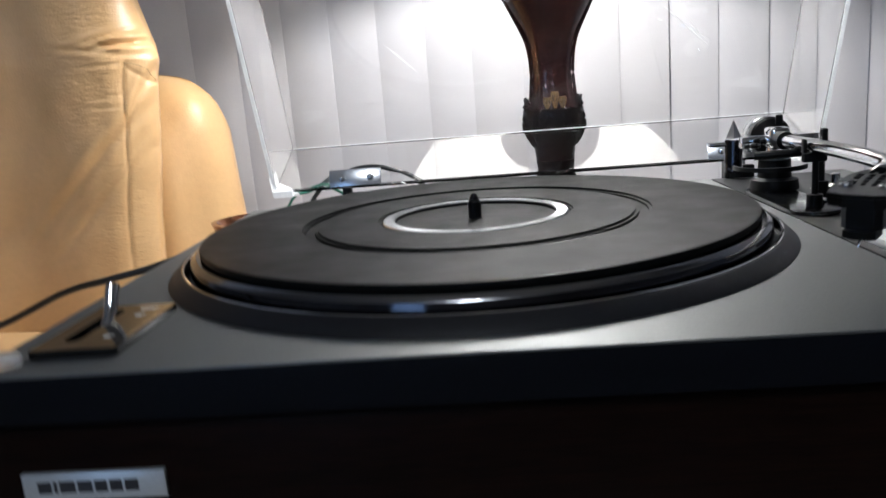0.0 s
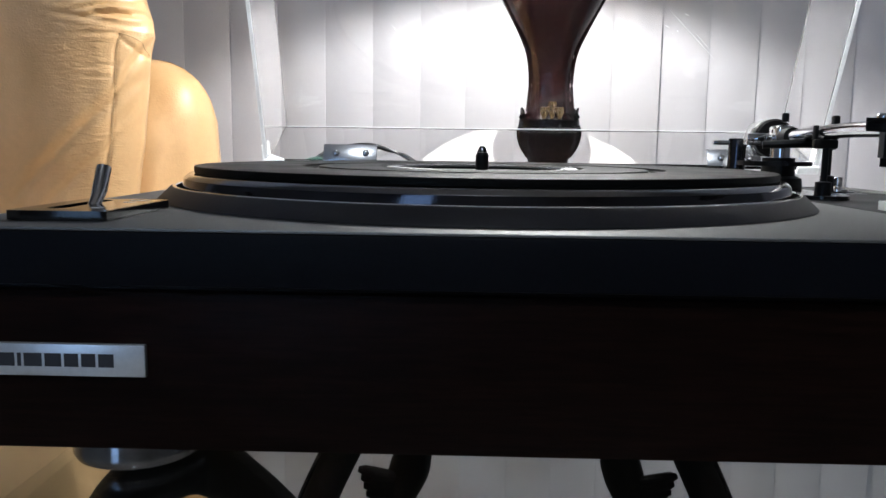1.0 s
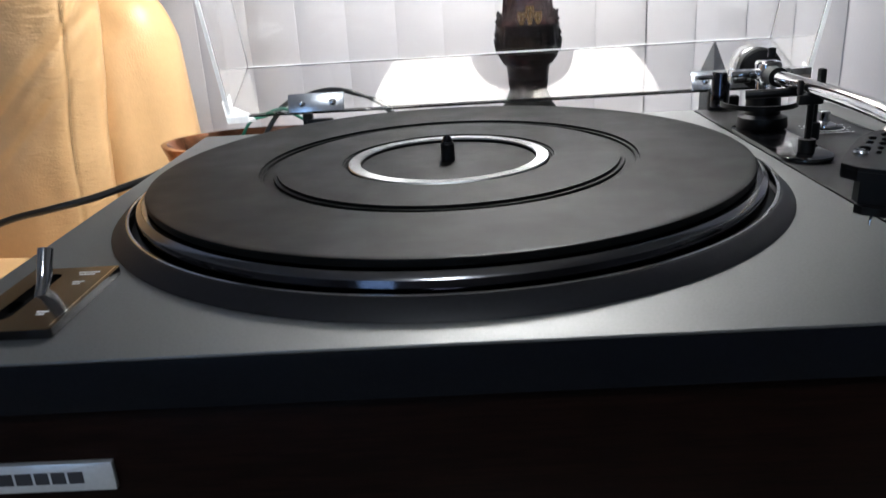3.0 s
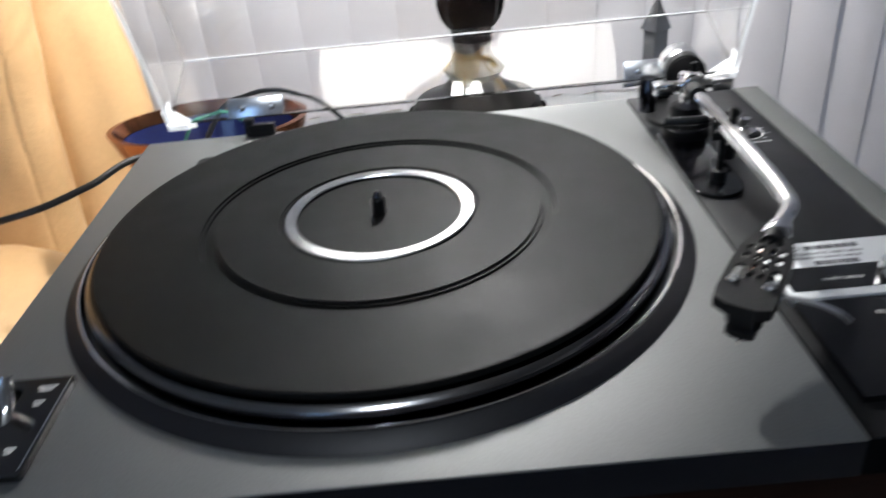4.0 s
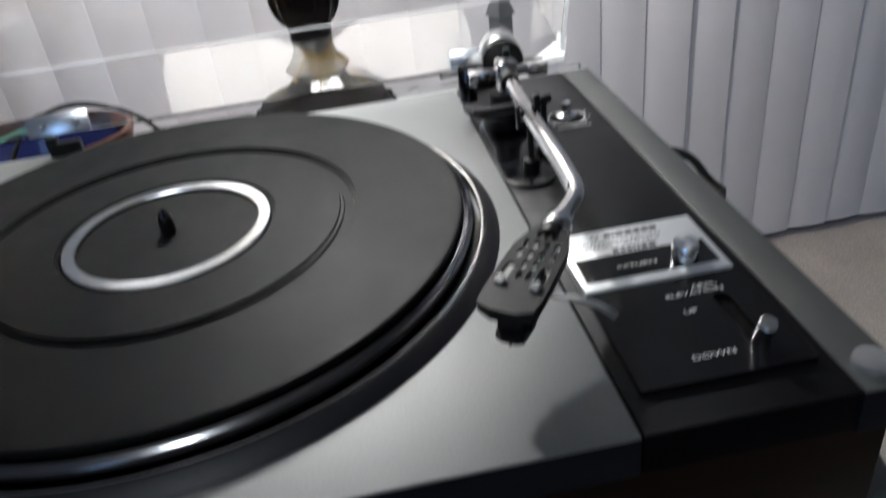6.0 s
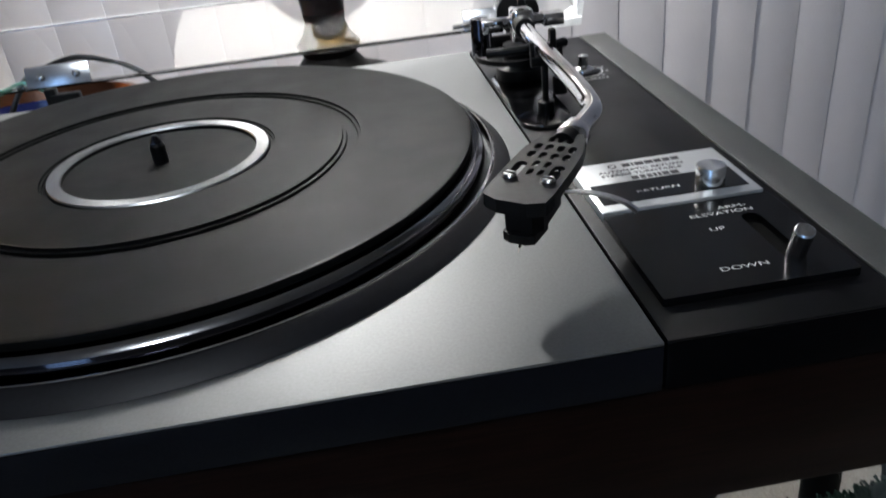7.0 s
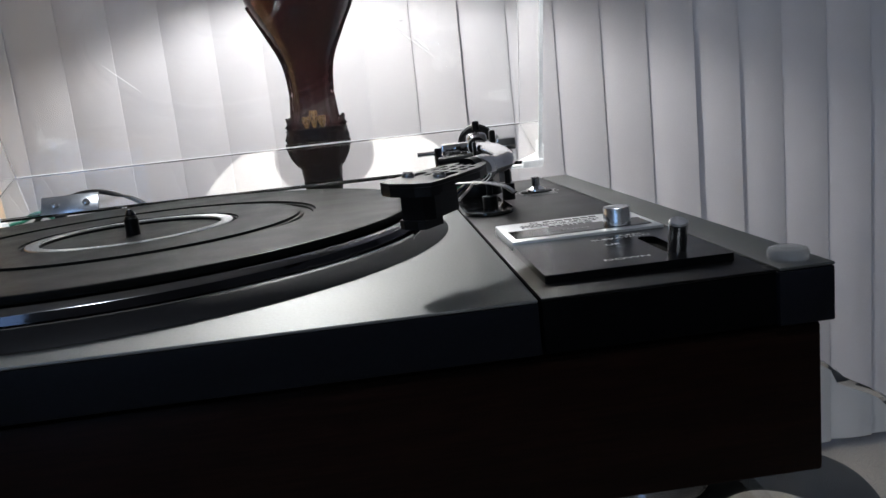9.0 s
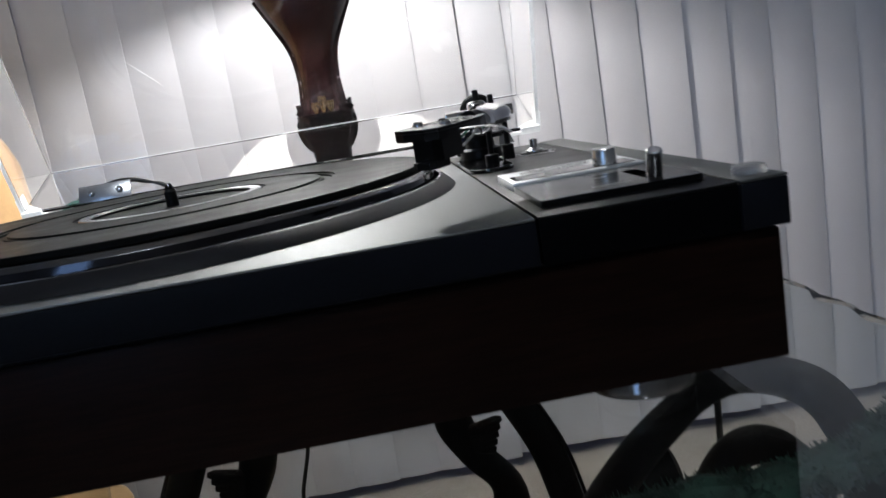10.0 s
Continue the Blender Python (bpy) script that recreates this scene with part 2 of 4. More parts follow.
        bmesh.ops.bevel(bm, geom=es, offset=bevel, segments=seg, affect="EDGES", profile=0.5)
    return bm


def lathe(profile, n=64, cx=0.0, cy=0.0, axis=None, bm=None, a0=0.0, a1=2 * math.pi):
    """Turn (r, z) pairs round the vertical at cx, cy; axis: a matrix to place it elsewhere."""
    bm = bm or bmesh.new()
    full = abs(a1 - a0 - 2 * math.pi) < 1e-6
    cols = n if full else n + 1
    rings = []
    for r, z in profile:
        if r < 1e-7:
            p = Vector((0, 0, z))
            rings.append([bm.verts.new(axis @ p if axis else p + Vector((cx, cy, 0)))])
            continue
        ring = []
        for i in range(cols):
            a = a0 + (a1 - a0) * i / n
            p = Vector((r * math.cos(a), r * math.sin(a), z))
            ring.append(bm.verts.new(axis @ p if axis else p + Vector((cx, cy, 0))))
        rings.append(ring)
    for a, b in zip(rings, rings[1:]):
        for i in range(n):
            j = (i + 1) % cols
            if len(a) == 1 and len(b) == 1:
                continue
            if len(a) == 1:
                bm.faces.new((a[0], b[i], b[j]))
            elif len(b) == 1:
                bm.faces.new((a[i], b[0], a[j]))
            else:
                bm.faces.new((a[i], b[i], b[j], a[j]))
    return bm


def smooth_path(pts, steps=8):
    """Catmull-Rom through the points."""
    p = [Vector(q) for q in pts]
    p = [2 * p[0] - p[1]] + p + [2 * p[-1] - p[-2]]
    out = []
    for i in range(1, len(p) - 2):
        for k in range(steps):
            t = k / steps
            a, b, c, d = p[i - 1], p[i], p[i + 1], p[i + 2]
            out.append(0.5 * ((2 * b) + (c - a) * t + (2 * a - 5 * b + 4 * c - d) * t * t + (3 * b - a - 3 * c + d) * t ** 3))
    out.append(p[-2])
    return out


def tube(pts, radius, n=14, flat=1.0, up=(0, 0, 1), bm=None, ends=True):
    """A round or flattened rod along pts; radius: one number or one for each point."""
    bm = bm or bmesh.new()
    m = len(pts)
    rad = radius if isinstance(radius, (list, tuple)) else [radius] * m
    rings = []
    u = Vector(up)
    for i, p in enumerate(pts):
        d = (Vector(pts[min(i + 1, m - 1)]) - Vector(pts[max(i - 1, 0)])).normalized()
        s = d.cross(u)
        s = s.normalized() if s.length > 1e-4 else Vector((1, 0, 0))
        v = s.cross(d).normalized()
        rings.append([bm.verts.new(Vector(p) + rad[i] * (math.cos(2 * math.pi * k / n) * s + flat * math.sin(2 * math.pi * k / n) * v)) for k in range(n)])
    for a, b in zip(rings, rings[1:]):
        for i in range(n):
            bm.faces.new((a[i], a[(i + 1) % n], b[(i + 1) % n], b[i]))
    if ends:
        bm.faces.new(rings[0][::-1])
        bm.faces.new(rings[-1])
    return bm


def prism(outline, z0, z1, bevel=0.0, m=None, seg=2, bm=None):
    """An upright slab over an outline of (x, y)."""
    own = bm or bmesh.new()
    t = m or Matrix()
    lo = [own.verts.new(t @ Vector((x, y, z0))) for x, y in outline]
    hi = [own.verts.new(t @ Vector((x, y, z1))) for x, y in outline]
    n = len(outline)
    top = own.faces.new(hi)
    own.faces.new(lo[::-1])
    for i in range(n):
        own.faces.new((lo[i], lo[(i + 1) % n], hi[(i + 1) % n], hi[i]))
    if bevel > 0:
        bmesh.ops.bevel(own, geom=list(top.edges), offset=bevel, segments=seg, affect="EDGES", profile=0.5)
    return own


def slot_outline(cx, cy, length, width, n=6, turn=0.0):
    """A stadium, long in y."""
    r, h = width / 2, max(0.0, (length - width) / 2)
    pts = []
    for k in range(n + 1):
        a = math.pi * k / n
        pts.append((r * math.cos(a), h + r * math.sin(a)))
    for k in range(n + 1):
        a = math.pi + math.pi * k / n
        pts.append((r * math.cos(a), -h + r * math.sin(a)))
    c, s = math.cos(turn), math.sin(turn)
    return [(cx + c * x - s * y, cy + s * x + c * y) for x, y in pts]


def round_rect(x0, x1, y0, y1, r, n=5):
    pts = []
    for cx, cy, a0 in ((x1 - r, y1 - r, 0), (x0 + r, y1 - r, 90), (x0 + r, y0 + r, 180), (x1 - r, y0 + r, 270)):
        for k in range(n + 1):
            a = radians(a0 + 90 * k / n)
            pts.append((cx + r * math.cos(a), cy + r * math.sin(a)))
    return pts


def plate_with_holes(outline, holes, z0, z1, m=None):
    """A slab with real openings: the outline and the holes are filled between."""
    bm = bmesh.new()
    t = m or Matrix()
    edges = []
    loops = []
    for loop in [outline] + holes:
        vs = [bm.verts.new((x, y, 0)) for x, y in loop]
        loops.append(vs)
        for i in range(len(vs)):
            edges.append(bm.edges.new((vs[i], vs[(i + 1) % len(vs)])))
    bmesh.ops.triangle_fill(bm, use_beauty=True, use_dissolve=False, edges=edges, normal=(0, 0, 1))
    faces = list(bm.faces)
    r = bmesh.ops.extrude_face_region(bm, geom=faces)
    up = [g for g in r["geom"] if isinstance(g, bmesh.types.BMVert)]
    ups = set(up)
    for v in bm.verts:
        v.co.z = z1 if v in ups else z0
        v.co = t @ v.co
    return bm


def letters(name, text, x, y, z, size, material, parent, align="CENTER", turn=0.0, stretch=1.0):
    cu = bpy.data.curves.new(name, "FONT")
    cu.body, cu.size, cu.align_x, cu.align_y, cu.extrude = text, size, align, "CENTER", 0.00008
    tmp = new("lettering_source", cu)
    dg = bpy.context.evaluated_depsgraph_get()
    me = bpy.data.meshes.new_from_object(tmp.evaluated_get(dg))
    bpy.data.objects.remove(tmp)
    me.transform(pose(x, y, z, 0, 0, turn) @ Matrix.Diagonal((stretch, 1, 1, 1)))
    me.materials.clear()
    me.materials.append(material)
    ob = new(name, me)
    ob.parent = parent
    top = parent
    while top.parent:
        top = top.parent
    if top is parent:
        ob.matrix_parent_inverse = Matrix.Translation(-Vector(top.location))
    return ob


# ---- room ----
def build_room():
    t = 0.1
    x0, x1, y0 = -2.6, 2.4, -3.4
    floor = part("floor", box(x0 - t, x1 + t, y0 - t, 1.2, FLOOR - t, FLOOR), M_CARPET, smooth=False)
    tagged(floor, "beige cut-pile carpet floor", "floor", kind="structure")
    ceil = part("ceiling", box(x0 - t, x1 + t, y0 - t, WALL_Y + t, CEIL, CEIL + t), M_WALL, smooth=False)
    tagged(ceil, "plain unseen ceiling, darkened for a dim room", "ceiling", kind="structure")
    for nm, q in (("wall_west", (x0 - t, x0, y0, WALL_Y)), ("wall_east", (x1, x1 + t, y0, WALL_Y))):
        w = part(nm, box(*q, FLOOR, CEIL), M_WALL, smooth=False)
        tagged(w, "plain unseen wall, darkened for a dim room", "wall", kind="structure")
    wx0, wx1, wz0, wz1 = -1.92, -1.08, -0.53, 1.78
    bm = bmesh.new()
    for q in ((x0 - t, wx0, FLOOR, CEIL), (wx1, x1 + t, FLOOR, CEIL), (wx0, wx1, wz1, CEIL), (wx0, wx1, FLOOR, wz0)):
        box(q[0], q[1], y0 - t, y0, q[2], q[3], bm=bm)
    w = part("wall_south", bm, M_WALL, smooth=False)
    tagged(w, "plain unseen wall with a tall window, darkened for a dim room", "wall", kind="structure")
    # window wall with one wide opening down to a low sill
    bm = bmesh.new()
    ox0, ox1, oz0, oz1 = -1.9, 2.0, FLOOR + 0.06, 1.55
    for q in ((x0 - t, ox0, FLOOR, CEIL), (ox1, x1 + t, FLOOR, CEIL), (ox0, ox1, oz1, CEIL), (ox0, ox1, FLOOR, oz0)):
        box(q[0], q[1], WALL_Y, WALL_Y + t, q[2], q[3], bm=bm)
    w = part("wall_north", bm, M_WALL, smooth=False)
    tagged(w, "window wall behind the blinds, darkened for a dim room", "wall", kind="structure")
    win = thing("window_1", 0.05, WALL_Y + 0.05, oz0, "wide sliding window behind closed vertical blinds", "window", kind="structure")
    bm = bmesh.new()
    for q in ((ox0, ox0 + 0.05, oz0, oz1), (ox1 - 0.05, ox1, oz0, oz1), (ox0 + 0.05, ox1 - 0.05, oz0, oz0 + 0.05), (ox0 + 0.05, ox1 - 0.05, oz1 - 0.05, oz1), (0.03, 0.08, oz0 + 0.05, oz1 - 0.05)):
        box(q[0], q[1], WALL_Y + 0.03, WALL_Y + 0.07, q[2], q[3], bm=bm)
    part("window_frame", bm, M_STRIP, win, smooth=False)
    for a, b in ((ox0 + 0.05, 0.03), (0.08, ox1 - 0.05)):
        p = part("pane", box(a, b, WALL_Y + 0.047, WALL_Y + 0.053, oz0 + 0.05, oz1 - 0.05), M_GLASS, win, smooth=False)
        p.visible_shadow = False
    bd = part("backdrop", box(-6, 6, 2.6, 2.62, -1.5, 3.5), M_DUSK, smooth=False)
    tagged(bd, "dim blue dusk outside the window", "backdrop", kind="structure")
    bb = part("baseboard", box(x0, x1, WALL_Y - 0.015, WALL_Y, FLOOR, FLOOR + 0.055, 0.003), M_STRIP, smooth=False)
    tagged(bb, "grey sliding-door threshold under the blinds", "baseboard", kind="structure")
    # unseen ceiling light added as front fill, well behind the camera
    cl = thing("ceiling_light", -0.10, -1.60, CEIL, "unseen round ceiling light added as front fill", "ceiling light")
    part("base_ring", lathe([(0, 1.849), (0.17, 1.849), (0.17, 1.83), (0.155, 1.82), (0, 1.82)], 40, -0.10, -1.60), M_WHITE, cl)
    part("diffuser", lathe([(0.15, 1.819), (0.145, 1.79), (0.11, 1.755), (0.06, 1.738), (0, 1.733)], 40, -0.10, -1.60), M_DIFFUSER, cl)
    # tall cool-lit window far behind the camera
    w2 = thing("window_2", -1.50, y0 - 0.05, -0.53, "tall narrow window letting in cool blue evening light", "window", kind="structure")
    for q in ((wx0, wx0 + 0.04, wz0, wz1), (wx1 - 0.04, wx1, wz0, wz1), (wx0 + 0.04, wx1 - 0.04, wz0, wz0 + 0.04), (wx0 + 0.04, wx1 - 0.04, wz1 - 0.04, wz1)):
        part("window_frame", box(q[0], q[1], y0 - 0.07, y0 - 0.03, q[2], q[3], 0.003), M_WHITE, w2)
    p = part("pane", box(wx0 + 0.04, wx1 - 0.04, y0 - 0.053, y0 - 0.047, wz0 + 0.04, wz1 - 0.04), M_GLASS, w2, smooth=False)
    p.visible_shadow = False
    bd = part("backdrop", box(-3.2, 0.4, y0 - 0.52, y0 - 0.5, -1.0, 2.6), M_EVENING, smooth=False)
    tagged(bd, "cool blue evening light outside the tall window", "backdrop", kind="structure")


def build_blinds():
    top, bottom, width, th = 1.6, -0.541, 0.089, radians(-6.5)
    blind = thing("vertical_blind", 0.1, BLIND_Y, top, "white vertical window blind with closed overlapping vinyl slats", "blind")
    part("headrail", box(-2.0, 2.1, BLIND_Y - 0.022, BLIND_Y + 0.022, top, top + 0.035, 0.003), M_WHITE, blind)
    # one slat: gently curved strip
    def slat_mesh():
        bm = bmesh.new()
        rows = []
        for k in range(9):
            u = -1 + 2 * k / 8
            x = u * width / 2
            y = -0.006 * (1 - u * u)
            rows.append([bm.verts.new((x, y + d, z)) for d in (-0.0005, 0.0005) for z in (bottom - top, -0.002)])
        for a, b in zip(rows, rows[1:]):
            bm.faces.new((a[0], b[0], b[1], a[1]))
            bm.faces.new((a[2], a[3], b[3], b[2]))
            bm.faces.new((a[0], a[2], b[2], b[0]))
            bm.faces.new((a[1], b[1], b[3], a[3]))
        bm.faces.new((rows[0][0], rows[0][1], rows[0][3], rows[0][2]))
        bm.faces.new((rows[-1][0], rows[-1][2], rows[-1][3], rows[-1][1]))
        return to_mesh("slat", bm, M_SLAT, True, 50)
    me = slat_mesh()
    rnd = random.Random(5)
    pitch = 0.0675
    for k in range(-29, 29):
        x = 0.131 - 0.5 * width * math.cos(th) + pitch * k
        ob = new("slat", me)
        ob.parent = blind
        ob.matrix_basis = Matrix.Translation((x - 0.1, rnd.uniform(-0.0015, 0.0015), rnd.uniform(-0.002, 0.002))) @ Matrix.Rotation(th + radians(rnd.uniform(-3.0, 3.0) * (1.0 if x < 0.36 else 2.2)), 4, "Z")


# ---- table ----
def build_table():
    tb = thing("glass_table", 0.05, 0.08, FLOOR, "low table, chipped-edge glass top on carved dark wooden base", "table")
    x0, x1, y0, y1 = -0.265, 0.3515, -0.29, 0.440
    rnd = random.Random(11)
    outline = []
    for (ax, ay), (bx, by) in (((x0, y0), (x1, y0)), ((x1, y0), (x1, y1)), ((x1, y1), (x0, y1)), ((x0, y1), (x0, y0))):
        L = math.hypot(bx - ax, by - ay)
        n = int(L / 0.0055)
        nx, ny = (by - ay) / L, -(bx - ax) / L
        ph = rnd.uniform(0, 6)
        for i in range(n):
            s = i / n * L
            d = 0.0022 * math.sin(s / 0.047 * 2 * math.pi + ph + 0.8 * math.sin(s * 31)) + rnd.uniform(-0.0007, 0.0007)
            t = i / n
            outline.append((ax + (bx - ax) * t + nx * d, ay + (by - ay) * t + ny * d, s))
    bm = bmesh.new()
    layers = []
    for inset, z in ((0.0045, GLASS), (0.0, GLASS - 0.0022), (-0.0014, GLASS - 0.005), (0.0012, GLASS - 0.0078), (0.006, GLASS - 0.010)):
        ring = []
        for i, (x, y, s) in enumerate(outline):
            cx, cy = (x0 + x1) / 2, (y0 + y1) / 2
            w = inset * (0.45 + 0.55 * (1 + math.sin(s * 140 + 3 * z * 900)) / 2) + (rnd.uniform(-0.0006, 0.0006) if 0 < inset < 0.002 or inset < 0 else 0)
            f = 1 - w / 0.34
            ring.append(bm.verts.new((cx + (x - cx) * f, cy + (y - cy) * f, z)))
        layers.append(ring)
    n = len(outline)
    for a, b in zip(layers, layers[1:]):
        for i in range(n):
            bm.faces.new((a[i], a[(i + 1) % n], b[(i + 1) % n], b[i]))
    bm.faces.new(layers[0])
    bm.faces.new(layers[-1][::-1])
    g = part("glass_top", bm, M_GLASS, tb, "clear glass top with a rippled chipped edge", angle=18)
    g.visible_shadow = False
    zt = GLASS - 0.0105
    # front arms: broad C-curves; rear arms: paired members with a ribbed leaf between
    mid = 0.047
    for sx in (-1, 1):
        def at(x, y, z):
            return (mid + sx * x, y, z)
        k = 1.0 if sx > 0 else 0.73
        path = smooth_path([at(0.09 * k, -0.02, FLOOR + 0.20), at(0.130 * k, -0.06, -0.25), at(0.163 * k, -0.08, -0.185), at(0.192 * k, -0.095, -0.143), at(0.228 * k, -0.10, -0.1185), at(0.266 * k, -0.10, -0.128), at(0.289 * k, -0.10, -0.153), at(0.302 * k, -0.10, -0.20), at(0.300 * k, -0.10, -0.34), at(0.300 * k, -0.10, FLOOR + 0.016)], 8)
        m = len(path)
        part("front_arm", tube(path, [(0.0085 if sx > 0 else 0.0115) + 0.0055 * abs(2.2 * i / m - 0.85) ** 0.8 for i in range(m)], 14, 1.0, up=(0, 1, 0)), M_EBONY, tb)
        bm = lathe([(0, -0.018), (0.011, -0.018), (0.0145, -0.014), (0.0138, 0.004), (0.0150, 0.009), (0.0148, 0.016), (0.010, 0.0185), (0, 0.0185)], 24, axis=Matrix.Translation(at(0.190, -0.07, -0.181)) @ pose(0, 0, 0, 0, 78 * sx, 0))
        part("knob", bm, M_EBONY, tb)
        path = smooth_path([at(0.085, 0.0, FLOOR + 0.17), at(0.16, 0.0, -0.35), at(0.232, 0.0, -0.285), at(0.262, 0.0, -0.228), at(0.285, 0.0, -0.214), at(0.308, 0.0, -0.226), at(0.326, 0.0, -0.262), at(0.330, 0.0, -0.38), at(0.338, 0.0, FLOOR + 0.016)], 7)
        part("side_scroll", tube(path, 0.0135, 14, 0.8, up=(0, 1, 0)), M_EBONY, tb)
        inner = smooth_path([at(0.075, 0.30, zt - 0.015), at(0.092, 0.30, -0.19), at(0.098, 0.30, -0.262), at(0.104, 0.30, -0.293), at(0.120, 0.298, -0.328), at(0.150, 0.29, -0.375), at(0.13, 0.24, -0.45), at(0.08, 0.16, FLOOR + 0.10), at(0.04, 0.10, FLOOR + 0.15)], 7)
        m = len(inner)
        part("rear_arm", tube(inner, [0.0195 + 0.005 * math.exp(-((i / m - 0.36) / 0.10) ** 2) for i in range(m)], 14, 0.8), M_EBONY, tb)
        outer = smooth_path([at(0.085, 0.305, zt - 0.018), at(0.13, 0.305, -0.19), at(0.162, 0.30, -0.26), at(0.197, 0.297, -0.34), at(0.220, 0.292, -0.44), at(0.255, 0.29, FLOOR + 0.016)], 7)
        part("rear_leg", tube(outer, 0.022, 14, 0.8), M_EBONY, tb)
        bm = bmesh.new()
        for k in range(110):
            f = 8 + k * (len(outer) - 12) / 110
            q = Vector(outer[int(f)]).lerp(Vector(outer[int(f) + 1]), f % 1)
            lathe([(0, -0.0024), (0.0018, -0.0017), (0.0024, 0), (0.0018, 0.0017), (0, 0.0024)], 6, axis=Matrix.Translation(q + Vector((sx * 0.0200, -0.006, 0))), bm=bm)
        tagged(part("beading", bm, M_EBONY, tb), kind="stuff")
        # ribbed fan leaf growing from the inner member towards the outer one
        for k in range(5):
            f = k / 4
            p0 = Vector(at(0.110, 0.287, -0.297 - 0.014 * f))
            p1 = Vector(at(0.152 - 0.010 * f, 0.283, -0.288 - 0.033 * f))
            part("leaf_rib", tube([p0, p0.lerp(p1, 0.5) + Vector((0, -0.004, 0.001)), p0.lerp(p1, 0.85), p1], [0.0042, 0.0058, 0.0052, 0.0026], 10), M_EBONY, tb)
    part("stretcher", box(mid - 0.24, mid + 0.24, 0.285, 0.305, FLOOR + 0.02, FLOOR + 0.045, 0.004), M_EBONY, tb)
    part("post", lathe([(0.0, FLOOR + 0.002), (0.06, FLOOR + 0.002), (0.065, FLOOR + 0.05), (0.045, FLOOR + 0.09), (0.06, FLOOR + 0.16), (0.045, FLOOR + 0.22), (0.02, FLOOR + 0.25), (0.0, FLOOR + 0.26)], 32, mid, 0.03), M_EBONY, tb)
    for x, y in ((-0.148, -0.10), (0.270, -0.10), (0.122, 0.30), (-0.032, 0.30)):
        part("pad", lathe([(0, zt - 0.008), (0.014, zt - 0.008), (0.014, zt), (0, zt)], 24, x, y), M_RUBBER, tb)


# ---- turntable ----
XL, XS, XB, XR = -0.180, 0.1765, 0.2550, 0.2745
YF, YB = -0.1782, 0.172
ZT, ZP = -0.0186, -0.0746


def build_turntable():
    tt = thing("turntable", 0.0, 0.0, GLASS, "vintage turntable, silver deck, black platter, dark walnut plinth, on glass", "turntable")
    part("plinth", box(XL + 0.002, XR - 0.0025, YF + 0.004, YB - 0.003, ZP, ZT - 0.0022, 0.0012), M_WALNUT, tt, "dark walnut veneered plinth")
    part("shadow_gap", box(XL + 0.005, XR - 0.006, YF + 0.007, YB - 0.006, ZT - 0.0023, ZT + 0.001), M_BLACK, tt, smooth=False)
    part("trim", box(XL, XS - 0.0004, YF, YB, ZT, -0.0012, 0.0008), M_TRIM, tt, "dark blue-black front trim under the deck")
    part("deck_plate", box(XL, XS - 0.0006, YF, YB, -0.0011, 0.0, 0.0004), M_SILVER, tt, "satin silver aluminium deck plate")
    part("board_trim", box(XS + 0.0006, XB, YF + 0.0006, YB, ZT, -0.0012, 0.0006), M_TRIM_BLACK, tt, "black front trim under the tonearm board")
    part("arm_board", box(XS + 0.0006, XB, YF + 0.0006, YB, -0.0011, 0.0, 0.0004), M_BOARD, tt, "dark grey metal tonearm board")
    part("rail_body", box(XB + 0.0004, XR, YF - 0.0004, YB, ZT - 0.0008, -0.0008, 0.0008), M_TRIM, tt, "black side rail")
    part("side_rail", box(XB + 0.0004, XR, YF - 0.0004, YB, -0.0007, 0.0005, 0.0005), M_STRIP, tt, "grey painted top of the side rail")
    for x, y in ((-0.130, -0.140), (0.220, -0.140), (0.220, 0.135), (-0.130, 0.135)):
        # slight flare added so the sides mirror the window, not the carpet
        f = part("foot", lathe([(0, ZP + 0.0005), (0.0224, ZP + 0.0005), (0.0230, ZP - 0.0040), (0.0238, ZP - 0.0090), (0.0239, ZP - 0.0104), (0.0230, ZP - 0.0122), (0.020, ZP - 0.0128), (0, ZP - 0.0128)], 48, x, y), M_FOOT, tt, "chrome foot")
        part("pad", lathe([(0, ZP - 0.0126), (0.018, ZP - 0.0126), (0.018, GLASS + 0.0002), (0, GLASS + 0.0002)], 32, x, y), M_RUBBER, f)
    # skirt, platter, mat
    part("skirt", lathe([(0.1560, 0.0003), (0.1645, 0.0003), (0.1638, 0.0010), (0.1585, 0.0062), (0.1575, 0.0066), (0.1562, 0.0066), (0.1560, 0.0060)], 160), M_SKIRT, tt, "dark grey sloped platter surround")
    part("skirt_lip", lathe([(0.1562, 0.0063), (0.1573, 0.00668), (0.1568, 0.00695), (0.1560, 0.0068), (0.1558, 0.0063)], 160), M_CHROME, tt, "thin bright ring on the surround")
    pl = part("platter", lathe([(0.0, 0.0008), (0.1521, 0.0008), (0.15255, 0.0022), (0.15288, 0.0040), (0.1530, 0.0056), (0.15292, 0.0072), (0.15268, 0.0086), (0.1523, 0.0100), (0.1496, 0.0122), (0.1460, 0.0122), (0.1460, 0.0118), (0.0, 0.0118)], 160), M_DARKCHROME, tt, "polished dark metal platter")
    part("rim_bevel", lathe([(0.15235, 0.01005), (0.1521, 0.01045), (0.1502, 0.01200), (0.1497, 0.01225)], 160), M_RIM, pl)
    # recessed centre, then a shallow stepped groove: two steps down, two steps up
    prof = [(0.0036, 0.0136), (0.0444, 0.0136), (0.0446, 0.0147), (0.0513, 0.0147), (0.0515, 0.0138), (0.0527, 0.0138), (0.0528, 0.0147), (0.0538, 0.0148), (0.0540, 0.0158)]
